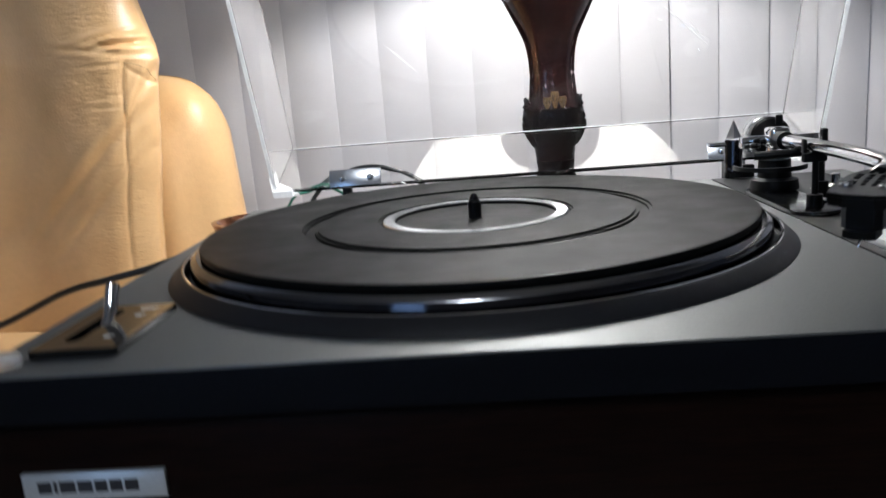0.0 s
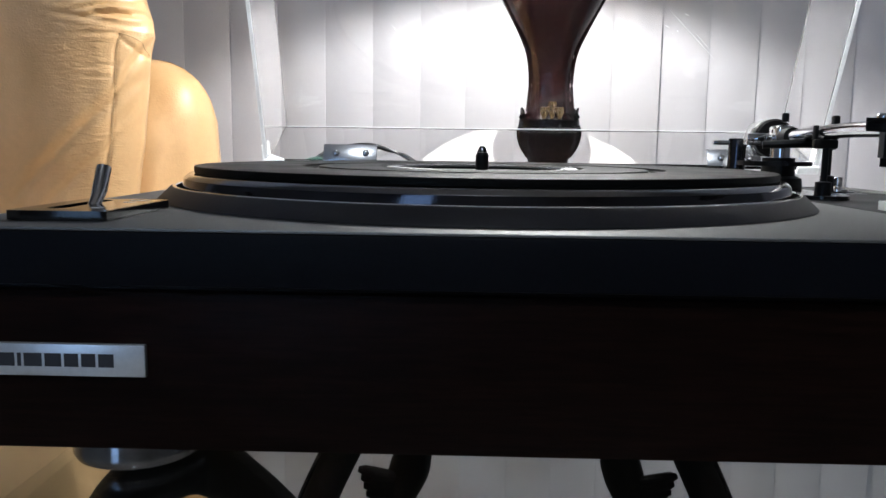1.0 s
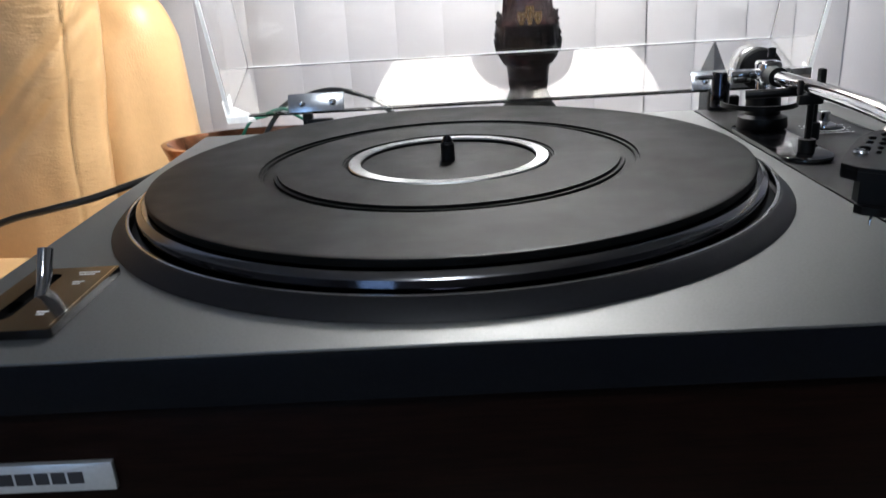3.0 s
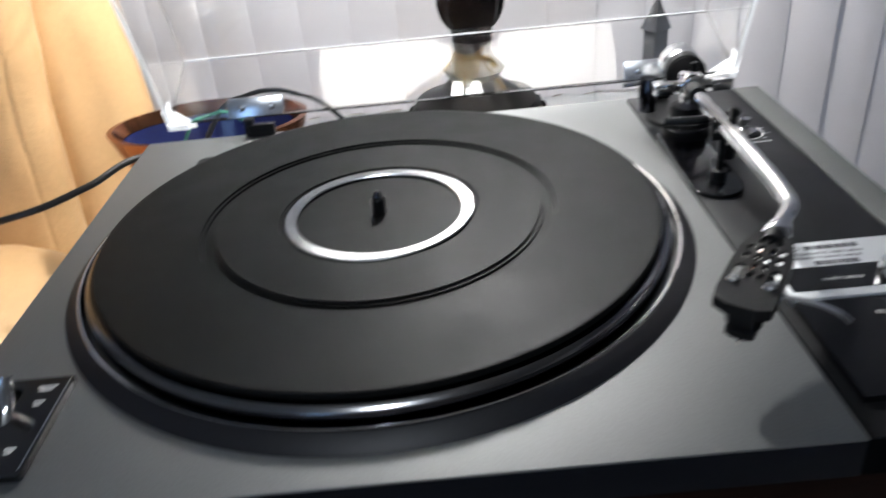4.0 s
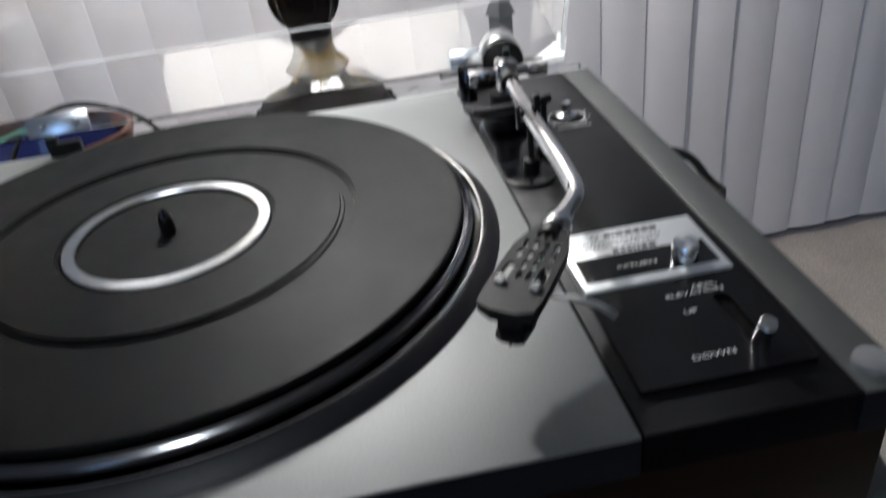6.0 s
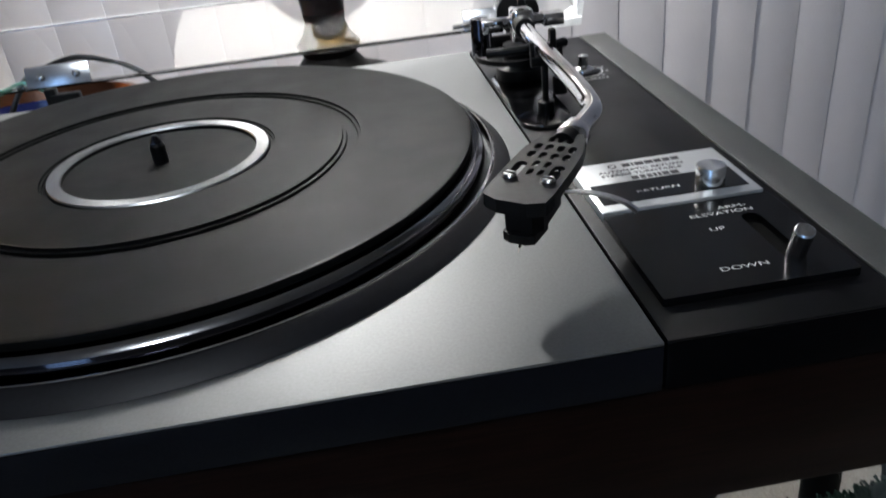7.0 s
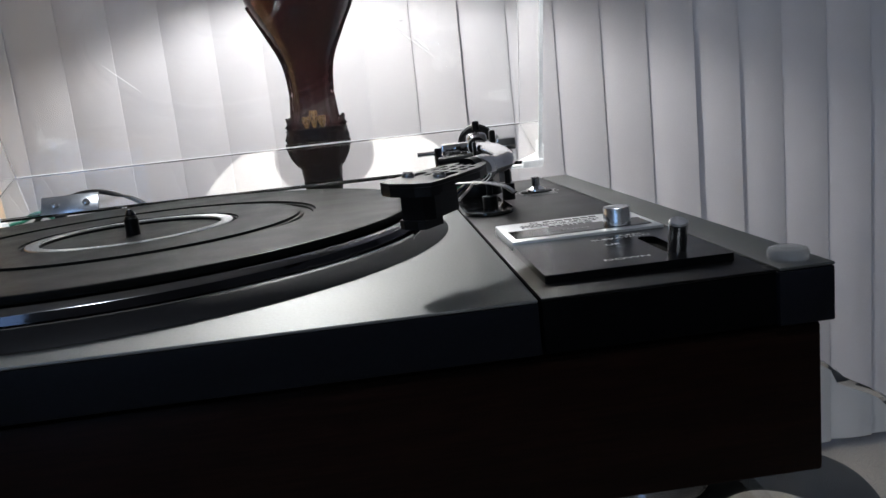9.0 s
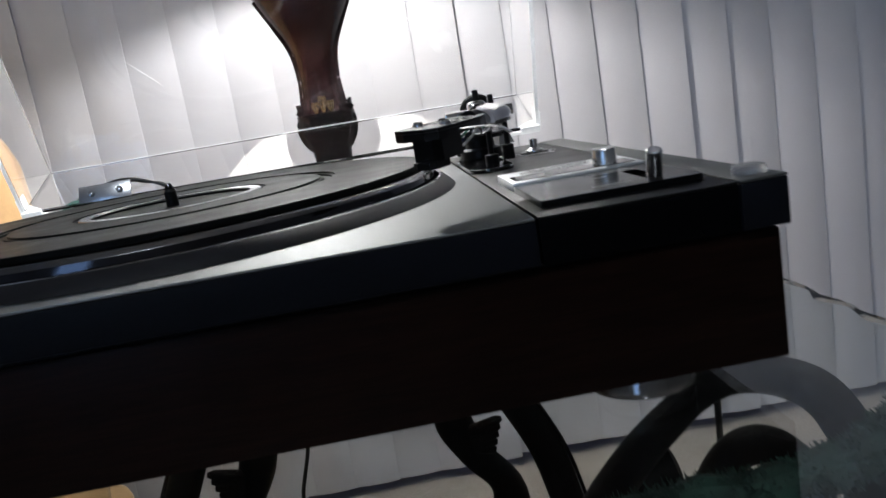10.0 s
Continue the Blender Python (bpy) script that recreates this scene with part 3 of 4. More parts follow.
    prof += [(0.0864, 0.0158), (0.0866, 0.0146), (0.0883, 0.0145), (0.0885, 0.0134), (0.0934, 0.0134), (0.0936, 0.0145), (0.0951, 0.0146), (0.0953, 0.0158)]
    prof += [(0.1000, 0.01575), (0.1440, 0.01575)]
    prof += [(0.1462, 0.0160), (0.1472, 0.0158), (0.1475, 0.0153), (0.1474, 0.0128), (0.1462, 0.0127), (0.0036, 0.0122)]
    part("rubber_mat", lathe(prof, 160), M_RUBBER, tt, "black ribbed rubber platter mat")
    part("label_ring", lathe([(0.0447, 0.0150), (0.0452, 0.0157), (0.0508, 0.0157), (0.0513, 0.0150)], 120), M_RING, tt, "brushed silver ring set in the mat")
    part("spindle", lathe([(0, 0.0125), (0.0036, 0.0125), (0.0036, 0.0222), (0.0031, 0.0228), (0.0029, 0.0236), (0.0, 0.0236)], 32), M_BLACK, tt, "black centre spindle with a bright tip")
    part("spindle_tip", lathe([(0.0, 0.0237), (0.0028, 0.0237), (0.0026, 0.0244), (0.0013, 0.0269), (0.0, 0.0272)], 24), M_DARKCHROME, tt)
    # speed lever plate
    x0, x1, y0, y1 = -0.1640, -0.1300, -0.1620, -0.1050
    sp = part("lever_plate", plate_with_holes(round_rect(x0, x1, y0, y1, 0.0012), [slot_outline(-0.1525, -0.132, 0.042, 0.0068)], 0.0003, 0.0036), M_GLOSS_BLACK, tt, "gloss black speed lever plate", angle=25)
    part("slot_well", box(-0.1565, -0.1485, -0.154, -0.110, 0.0002, 0.0005), M_SLOT_SHADE, sp, smooth=False)
    part("edge_line", box(x1 - 0.0016, x1 - 0.0012, y0 + 0.003, y1 - 0.001, 0.0036, 0.0037), M_CHROME, sp, smooth=False)
    lv = tube([(-0.1487, -0.1335, 0.001), (-0.1493, -0.127, 0.0055), (-0.1496, -0.124, 0.0085), (-0.1498, -0.119, 0.0168)], [0.0020, 0.0024, 0.0028, 0.0028], 20, up=(1, 0, 0))
    part("speed_lever", lv, M_CHROME, tt, "chrome speed selector lever")
    for y, w in ((-0.1110, 0.0082), (-0.1132, 0.0060), (-0.1205, 0.0046), (-0.1225, 0.0030), (-0.1475, 0.0044), (-0.1495, 0.0030)):
        part("printed_bar", box(-0.1395 - w / 2, -0.1395 + w / 2, y - 0.0005, y + 0.0005, 0.0036, 0.00368), M_PRINT_DIM, sp, smooth=False)
    # front badge: bars in place of the maker's lettering
    bx0, bx1, bz0, bz1 = -0.1660, -0.1124, -0.0490, -0.0383
    bd = part("badge", box(bx0, bx1, YF + 0.0018, YF + 0.0042, bz0, bz1, 0.0004), M_LABEL, tt, "brushed silver maker's badge")
    lx = bx0 + 0.0058
    for k, w in enumerate((0.0060, 0.0022, 0.0068, 0.0064, 0.0056, 0.0056, 0.0060)):
        part("printed_bar", box(lx, lx + w - 0.0010, YF + 0.0016, YF + 0.0020, bz0 + 0.0032, bz1 - 0.0031), M_DARKPRINT, bd, smooth=False)
        lx += w
    # return plate on the board
    px0, px1, py0, py1 = 0.1826, 0.2476, -0.1000, -0.0545
    rp = part("return_plate", box(px0, px1, py0, py1, 0.0001, 0.0044, 0.0005), M_LABEL, tt, "silver return control plate")
    part("inset", box(px0 + 0.0024, px1 - 0.0032, py0 + 0.0055, py0 + 0.0235, 0.0044, 0.0047, 0.0), M_GLOSS_BLACK, rp, "gloss black inset")
    rk = part("return_knob", lathe([(0, 0.0046), (0.0058, 0.0046), (0.0058, 0.0118), (0.0054, 0.0124), (0, 0.0126)], 40, 0.2312, -0.0880), M_KNOB, tt, "round bright metal return knob")
    letters("lettering", "RETURN", 0.2100, -0.0872, 0.00475, 0.0030, M_PRINT_DIM, rp, stretch=1.6)
    letters("lettering", "AUTOMATIC RETURN", 0.2110, -0.0652, 0.00445, 0.0028, M_DARKPRINT, rp, stretch=1.35)
    letters("lettering", "STEREO TURNTABLE", 0.2100, -0.0688, 0.00445, 0.0028, M_DARKPRINT, rp, stretch=1.35)
    part("emblem", lathe([(0.0013, 0.00445), (0.0019, 0.00445), (0.0019, 0.0045), (0.0013, 0.0045)], 20, 0.2000, -0.0600), M_DARKPRINT, rp)
    lx = 0.2045
    for w in (0.0040, 0.0016, 0.0044, 0.0042, 0.0038, 0.0038, 0.0040):
        part("printed_bar", box(lx, lx + w - 0.0006, -0.0617, -0.0583, 0.00445, 0.0045), M_DARKPRINT, rp, smooth=False)
        lx += w
    lx = 0.2040
    for w in (0.0036, 0.0030, 0.0028, 0.0020, 0.0020, 0.0034, 0.0040):
        part("printed_bar", box(lx, lx + w - 0.0006, -0.0752, -0.0716, 0.00445, 0.0045), M_DARKPRINT, rp, smooth=False)
        lx += w
    # arm elevation plate
    ep = part("elevation_plate", plate_with_holes(round_rect(0.1825, 0.2492, -0.1607, -0.1003, 0.0008), [slot_outline(0.2335, -0.1315, 0.034, 0.0072)], 0.0002, 0.0032), M_PLATEBLACK, tt, "satin black arm elevation plate", angle=25)
    part("slot_well", box(0.2295, 0.2375, -0.1495, -0.1135, 0.0001, 0.0004), M_SLOT_SHADE, ep, smooth=False)
    letters("lettering", "ARM-", 0.2305, -0.1080, 0.00325, 0.0032, M_PRINT_DIM, ep, stretch=1.5)
    letters("lettering", "ELEVATION", 0.2248, -0.1118, 0.00325, 0.0032, M_PRINT_DIM, ep, stretch=1.5)
    letters("lettering", "UP", 0.2180, -0.1230, 0.00325, 0.0032, M_PRINT_DIM, ep, stretch=1.5)
    letters("lettering", "DOWN", 0.2150, -0.1495, 0.00325, 0.0034, M_PRINT_DIM, ep, stretch=1.5)
    part("elevation_lever", tube([(0.2342, -0.1460, 0.001), (0.2340, -0.1480, 0.006), (0.2336, -0.1512, 0.0143), (0.2336, -0.1514, 0.0148)], [0.0034, 0.0034, 0.0034, 0.0029], 24, up=(1, 0, 0)), M_KNOB, tt, "bright metal arm elevation lever")
    # anti-skating dial
    ax, ay = 0.2335, 0.0905
    ad = part("antiskate_dial", lathe([(0, 0.0002), (0.0105, 0.0002), (0.0105, 0.0008), (0.0100, 0.0011), (0, 0.0011)], 40, ax, ay), M_GLOSS_BLACK, tt, "black anti-skating dial with a silver knob")
    part("scale_ring", lathe([(0.0112, 0.0002), (0.0118, 0.0002), (0.0118, 0.0003), (0.0112, 0.0003)], 48, ax, ay, a0=2.2, a1=6.9), M_WHITEPRINT, ad)
    part("knob", lathe([(0, 0.0011), (0.0068, 0.0011), (0.0066, 0.0022), (0.0035, 0.0036), (0.0030, 0.0040), (0.0030, 0.0098), (0.0026, 0.0102), (0, 0.0103)], 32, ax, ay), M_CHROME, ad)
    letters("lettering", "ANTI-SKATE", ax, ay - 0.0165, 0.0003, 0.0026, M_WHITEPRINT, ad, stretch=1.5)
    for k, a in enumerate((20, -15, -50, 150, 185, 220)):
        r = 0.0142
        part("printed_bar", box(ax + r * math.cos(radians(a)) - 0.0008, ax + r * math.cos(radians(a)) + 0.0008, ay + r * math.sin(radians(a)) - 0.0006, ay + r * math.sin(radians(a)) + 0.0006, 0.0002, 0.0003), M_WHITEPRINT, ad, smooth=False)
    # clear corner bumpers for the lid
    for x in (0.2648, XL + 0.0095):
        part("lid_bumper", lathe([(0, 0.0003), (0.0066, 0.0003), (0.0068, 0.0028), (0.0062, 0.0040), (0.0040, 0.0047), (0, 0.0049)], 32, x, -0.1670), M_BUMPER, tt, "clear rubber lid bumper")
    # flat black disc at the rear of the deck, painting a small hole's shade
    part("deck_hole", lathe([(0, 0.0002), (0.0075, 0.0002), (0.0075, 0.0004), (0, 0.0004)], 28, -0.1255, 0.1268), M_BLACK, tt, "flat black disc, painted shade of a round deck hole")
    build_tonearm(tt)
    build_lid(tt)
    return tt


def build_tonearm(tt):
    z = 0.0385
    # base: long black sub-board with a round collar
    part("arm_base", prism(slot_outline(0.1905, 0.054, 0.100, 0.028, 10), 0.0002, 0.0026, 0.0006), M_GLOSS_BLACK, tt, "gloss black tonearm base plate")
    part("arm_collar", lathe([(0, 0.0024), (0.0150, 0.0024), (0.0152, 0.0035), (0.0145, 0.0090), (0.0120, 0.0100), (0.0105, 0.0105), (0.0100, 0.0220), (0.0, 0.0225)], 48, 0.1955, 0.0930), M_BLACK, tt)
    part("arm_post", lathe([(0, 0.022), (0.0062, 0.022), (0.0062, 0.031), (0, 0.031)], 32, 0.1970, 0.0945), M_CHROME, tt)
    # gimbal yoke and cross shaft
    gm = part("gimbal", box(0.1905, 0.2035, 0.0860, 0.1020, 0.0285, 0.0430, 0.003, 3), M_CHROME, tt, "chrome gimbal block")
    part("cross_shaft", tube([(0.1740, 0.0955, 0.0345), (0.2200, 0.0955, 0.0345)], 0.0034, 16), M_CHROME, gm)
    for x in (0.1800, 0.2165):
        part("bearing_block", box(x - 0.0062, x + 0.0062, 0.0910, 0.1000, 0.0300, 0.0375, 0.0008), M_CHROME, gm)
    part("pivot_stub", lathe([(0, 0.045), (0.0024, 0.045), (0.0022, 0.0505), (0, 0.051)], 20, 0.1970, 0.0900), M_BLACK, gm)
    # lift cylinder with its pin
    lc = part("lift_cylinder", lathe([(0, 0.0120), (0.0058, 0.0120), (0.0058, 0.0335), (0.0053, 0.0345), (0, 0.0347)], 32, 0.1762, 0.1155), M_DARKCHROME, tt, "dark metal lift cylinder")
    part("pin", tube([(0.1590, 0.1130, 0.0315), (0.1740, 0.1155, 0.0315)], 0.0016, 12), M_CHROME, lc)
    part("lift_arc", lathe([(0.0212, 0.0172), (0.0226, 0.0172), (0.0226, 0.0200), (0.0212, 0.0200), (0.0212, 0.0172)], 40, 0.1900, 0.0860, a0=radians(170), a1=radians(330)), M_BLACK, tt)
    # arm rest
    rest = part("arm_rest", lathe([(0, 0.0004), (0.0044, 0.0004), (0.0044, 0.0095), (0.0018, 0.0100), (0.0018, 0.0285), (0, 0.0285)], 24, 0.1925, 0.022), M_BLACK, tt, "black tonearm rest with its clip")
    cl = box(0.1852, 0.1985, 0.0200, 0.0242, 0.0280, 0.0332, 0.001)
    box(0.1852, 0.1872, 0.0200, 0.0242, 0.0332, 0.0410, 0.0006, bm=cl)
    box(0.1950, 0.1985, 0.0198, 0.0245, 0.0332, 0.0465, 0.0010, bm=cl)
    part("clip", cl, M_BLACK, rest)
    # lift platform under the tube
    part("lift_platform", tube(smooth_path([(0.168, 0.050, 0.0300), (0.182, 0.046, 0.0308), (0.200, 0.047, 0.0308), (0.212, 0.054, 0.0300)], 5), 0.0026, 10), M_BLACK, tt)
    part("lift_post", lathe([(0, 0.0024), (0.0040, 0.0024), (0.0040, 0.012), (0.0018, 0.0125), (0.0018, 0.0305), (0, 0.0305)], 24, 0.2085, 0.0520), M_BLACK, tt)
    # tube with its bend
    path = smooth_path([(0.1960, 0.088, z - 0.0035), (0.1925, 0.045, z - 0.0022), (0.1908, 0.000, z - 0.0008), (0.1900, -0.035, z - 0.0008), (0.1894, -0.056, z - 0.0014), (0.1872, -0.073, z - 0.0020), (0.1795, -0.0850, z - 0.0026), (0.1745, -0.0925, z - 0.0029)], 8)
    arm = part("arm_tube", tube(path, 0.0041, 20), M_CHROME, tt, "bent chrome tonearm tube")
    part("collar", tube([(0.1757, -0.0903, z - 0.0027), (0.1749, -0.0915, z - 0.0027), (0.1705, -0.0982, z - 0.0029), (0.1697, -0.0994, z - 0.0029)], [0.0050, 0.0059, 0.0059, 0.0050], 24), M_CHROME, arm, "knurled locking collar")
    part("neck", tube([(0.1945, 0.071, z - 0.0030), (0.1955, 0.084, z - 0.0034)], 0.0056, 20), M_BLACK, arm)
    # counterweight
    d = Vector((0.0045, 0.040, 0)).normalized()
    side = d.cross(Vector((0, 0, 1)))
    m = Matrix((( side.x, 0, d.x, 0.1985), (side.y, 0, d.y, 0.1000), (side.z, 1, d.z, z - 0.0035), (0, 0, 0, 1)))
    part("rear_stub", lathe([(0, 0), (0.0042, 0), (0.0042, 0.055), (0, 0.055)], 20, axis=m), M_CHROME, arm)
    cw = part("counterweight", lathe([(0.0045, 0.0215), (0.0120, 0.0215), (0.0127, 0.0225), (0.0127, 0.0430), (0.0120, 0.0440), (0.0045, 0.0440)], 48, axis=m), M_BRUSHED, arm, "chrome counterweight")
    part("scale_ring", lathe([(0.0046, 0.0120), (0.0115, 0.0120), (0.0129, 0.0135), (0.0129, 0.0213), (0.0046, 0.0213)], 48, axis=m), M_BLACK, cw, "black tracking force ring")
    part("rear_dial", lathe([(0.0046, 0.0441), (0.0118, 0.0441), (0.0118, 0.0444), (0.0046, 0.0444)], 40, axis=m), M_WHITE, cw, "white graduated dial face")
    bm = bmesh.new()
    for k in range(12):
        a = 2 * math.pi * k / 12
        c, s = math.cos(a), math.sin(a)
        pts = [m @ Vector((r * c + w * -s, r * s + w * c, 0.0446)) for r, w in ((0.0085, -0.0004), (0.0110, -0.0004), (0.0110, 0.0004), (0.0085, 0.0004))]
        bm.faces.new([bm.verts.new(p) for p in pts])
    part("printed_bar", bm, M_DARKPRINT, cw, smooth=False)
    # headshell, in its own axes: u along the shell to the front, v to the player's right
    o = Vector((0.1697, -0.1000, 0))
    u = Vector((-0.0325, -0.0475, 0)).normalized()
    v = Vector((-u.y, u.x, 0))
    if v.x < 0:
        v = -v
    # right-handed axes: x = v, y = -u
    f = Matrix(((v.x, -u.x, 0, o.x), (v.y, -u.y, 0, o.y), (0, 0, 1, 0), (0, 0, 0, 1)))
    half = [(0.0055, 0.0), (0.0080, -0.005), (0.0105, -0.016), (0.0110, -0.030), (0.0110, -0.047), (0.0104, -0.0535), (0.0050, -0.0562)]
    hs = part("headshell", plate_with_holes(
        half + [(-x, y) for x, y in half[::-1]],
        [slot_outline(x, y, 0.0046, 0.0022, 4) for y in (-0.0075,) for x in (-0.0034, 0.0, 0.0034)] +
        [slot_outline(x, y, 0.0050, 0.0026, 4) for y in (-0.0145, -0.0212) for x in (-0.0062, -0.0021, 0.0021, 0.0062)] +
        [slot_outline(x, -0.0280, 0.0046, 0.0022, 4) for x in (-0.0020, 0.0020)] +
        [slot_outline(x, -0.0345, 0.0046, 0.0019, 4) for x in (-0.0018, 0.0018)] +
        [slot_outline(x, -0.0352, 0.0150, 0.0040, 5) for x in (-0.0066, 0.0066)], 0.0388, 0.0402, f), M_BLACK, tt, "black slotted headshell", angle=25)
    for sg in (-1, 1):
        strip = [(sg * x, y) for x, y in half[1:6]] + [(sg * (x - 0.0013), y) for x, y in half[5:0:-1]]
        part("side_flange", prism(strip if sg < 0 else strip[::-1], 0.0360, 0.0387, 0, f), M_BLACK, hs, smooth=False)
    sk = prism([(-0.0108, -0.0485), (0.0108, -0.0485), (0.0102, -0.0533), (0.0050, -0.0560), (-0.0050, -0.0560), (-0.0102, -0.0533)], 0.0354, 0.0387, 0, f)
    part("front_lip", sk, M_BLACK, hs, smooth=False)
    part("neck", tube([f @ Vector((0, 0.0008, z - 0.0005)), f @ Vector((0, -0.006, z - 0.0005))], 0.0044, 20), M_BLACK, hs)
    for x in (-0.0066, 0.0066):
        c = f @ Vector((x, -0.0404, 0))
        sc = part("screw", lathe([(0, 0.0400), (0.0024, 0.0400), (0.0024, 0.0412), (0.0019, 0.0419), (0, 0.0420)], 20, c.x, c.y), M_BRUSHED, hs, "slotted chrome screw")
        bmx = prism([(-0.0022 + x, -0.0407), (0.0022 + x, -0.0407), (0.0022 + x, -0.0401), (-0.0022 + x, -0.0401)], 0.04195, 0.0421, 0, f)
        part("screw_slot", bmx, M_BLACK, sc, smooth=False)
    ct = prism([(-0.0064, -0.028), (0.0064, -0.028), (0.0068, -0.046), (0.0045, -0.0505), (-0.0045, -0.0505), (-0.0068, -0.046)], 0.0262, 0.0384, 0.0004, f)
    prism([(-0.0060, -0.040), (0.0060, -0.040), (0.0054, -0.0510), (0.0028, -0.0525), (-0.0028, -0.0525), (-0.0054, -0.0510)], 0.0232, 0.0263, 0.0, f, bm=ct)
    part("cartridge", ct, M_BLACK, hs, "black phono cartridge", angle=25)
    part("stylus", tube([f @ Vector((0, -0.042, 0.0236)), f @ Vector((0, -0.0515, 0.0212)), f @ Vector((0, -0.0518, 0.0198))], [0.0007, 0.0005, 0.0002], 8), M_CHROME, hs)
    for k, (x, mt) in enumerate(((-0.004, M_COPPER), (-0.0013, M_WIRE), (0.0013, M_BLUE), (0.004, M_WHITE))):
        part("lead_wire", tube(smooth_path([f @ Vector((x * 0.5, -0.004, 0.0350)), f @ Vector((x, -0.012, 0.0322)), f @ Vector((x * 1.2, -0.0245, 0.0290))], 5), 0.0005, 8), mt, hs)
    lift = bmesh.new()
    pts = smooth_path([f @ Vector((0.0095, -0.0390, 0.0374)), f @ Vector((0.0160, -0.0388, 0.0378)), f @ Vector((0.0235, -0.0385, 0.0378)), f @ Vector((0.0305, -0.0390, 0.0368)), f @ Vector((0.0350, -0.0396, 0.0345))], 6)
    tube(pts, 0.0017, 10, 0.22, bm=lift)
    part("finger_lift", lift, M_BRUSHED, hs, "bright metal finger lift")
    droop(hs, o, u)


def droop(hs, o, u):
    """The shell hangs a little lower at its front and turns a little about its axis."""
    side = Vector((-u.y, u.x, 0))
    if side.x < 0:
        side = -side
    for ob in (hs, *hs.children_recursive):
        for p in ob.data.vertices:
            w = p.co - o
            k = max(0.0, w.dot(u))
            p.co.z -= 0.0008 + 0.020 * k + 0.04 * w.dot(side)


def build_lid(tt):
    # clear lid, opened: the rear wall leans back at 22 degrees above level
    a = radians(21.5)
    hy, hz = 0.1715, 0.0122
    back = Vector((0, math.cos(a), math.sin(a)))       # along the rear wall, away from the hinge
    rise = Vector((0, -math.sin(a), math.cos(a)))      # along the top panel, upwards
    x0, x1, h, depth, t = -0.1615, 0.2565, 0.0755, 0.352, 0.0030

    def slab(xa, xb, b0, b1, r0, r1, bevel=0.0007):
        bm = bmesh.new()
        vs = []
        for x in (xa, xb):
            for b in (b0, b1):
                for r in (r0, r1):
                    vs.append(bm.verts.new(Vector((x, hy, hz)) + back * b + rise * r))
        fs = [bm.faces.new([vs[i] for i in q]) for q in ((0, 1, 3, 2), (4, 6, 7, 5), (0, 4, 5, 1), (2, 3, 7, 6), (0, 2, 6, 4), (1, 5, 7, 3))]
        bmesh.ops.bevel(bm, geom=list(bm.edges), offset=bevel, segments=2, affect="EDGES")
        return bm
    lid = part("lid", slab(x0, x1, h - t, h, 0, depth), M_ACRYLIC, tt, "clear acrylic dust lid, standing open")
    walls = [part("rear_wall", slab(x0, x1, 0.0, h - t - 0.0002, 0.0, t), M_ACRYLIC, lid),
             part("side_wall", slab(x0, x0 + t, 0.0, h - t - 0.0002, t + 0.0002, depth - t), M_ACRYLIC, lid),
             part("side_wall", slab(x1 - t, x1, 0.0, h - t - 0.0002, t + 0.0002, depth - t), M_ACRYLIC, lid),
             part("front_wall", slab(x0, x1, 0.0, h - t - 0.0002, depth - t, depth), M_ACRYLIC, lid)]
    for w in [lid] + walls:
        w.visible_shadow = False
    # added white strips: the gleam of the cut edges put into colour
    e = 0.0009
    rims = [slab(x0, x0 + t, -e, -0.0002, t, depth, 0.0003), slab(x1 - t, x1, -e, -0.0002, t, depth, 0.0003),
            slab(x0, x0 + 0.016, -e - 0.003, -e - 0.0001, -0.002, t + 0.001, 0.0006), slab(x1 - 0.016, x1, -e - 0.003, -e - 0.0001, -0.002, t + 0.001, 0.0006),
            slab(x0 - 0.0014, x0 - 0.0001, 0.0, 0.012, -0.001, 0.014, 0.0005), slab(x1 + 0.0001, x1 + 0.0014, 0.0, 0.012, -0.001, 0.014, 0.0005),
            slab(x0 + 0.001, x1 - 0.001, h - 0.0008, h + 0.0004, -0.0012, -0.0002, 0.0003),
            slab(x0 + t + 0.0002, x1 - t - 0.0002, h - t - 0.0009, h - t - 0.0003, t + 0.0001, t + 0.0006, 0.00015)]
    def corner_glare(xa, xb):
        """Flat white triangle imitating light refracted at the lid's lower corner."""
        bm = bmesh.new()
        at = lambda x, b, r: Vector((x, hy, hz)) + back * b + rise * r
        lo = [bm.verts.new(at(*q, -0.0034)) for q in ((xa, 0.0), (xb, 0.0), (xa, 0.016))]
        hi = [bm.verts.new(at(*q, -0.0006)) for q in ((xa, 0.0), (xb, 0.0), (xa, 0.016))]
        bm.faces.new(lo)
        bm.faces.new(hi[::-1])
        for i in range(3):
            bm.faces.new((lo[i], lo[(i + 1) % 3], hi[(i + 1) % 3], hi[i]))
        return bm
    rims += [corner_glare(x1 - 0.0002, x1 - 0.024), corner_glare(x0 + 0.0002, x0 + 0.020)]
    for q in rims:
        w = part("polished_edge", q, M_EDGE, lid, "white strip imitating light caught on the lid edge")
        w.visible_shadow = False
    # fine scratches in the clear panel
    for xa, ra, xb, rb, w in ((0.150, 0.100, 0.187, 0.066, 0.00030), (0.172, 0.083, 0.182, 0.0735, 0.00050), (0.146, 0.090, 0.150, 0.0885, 0.00045), (0.160, 0.099, 0.164, 0.0975, 0.00050), (-0.068, 0.088, -0.044, 0.063, 0.00032)):
        p, q = (Vector((x, hy, hz)) + back * (h - t - 0.0005) + rise * r for x, r in ((xa, ra), (xb, rb)))
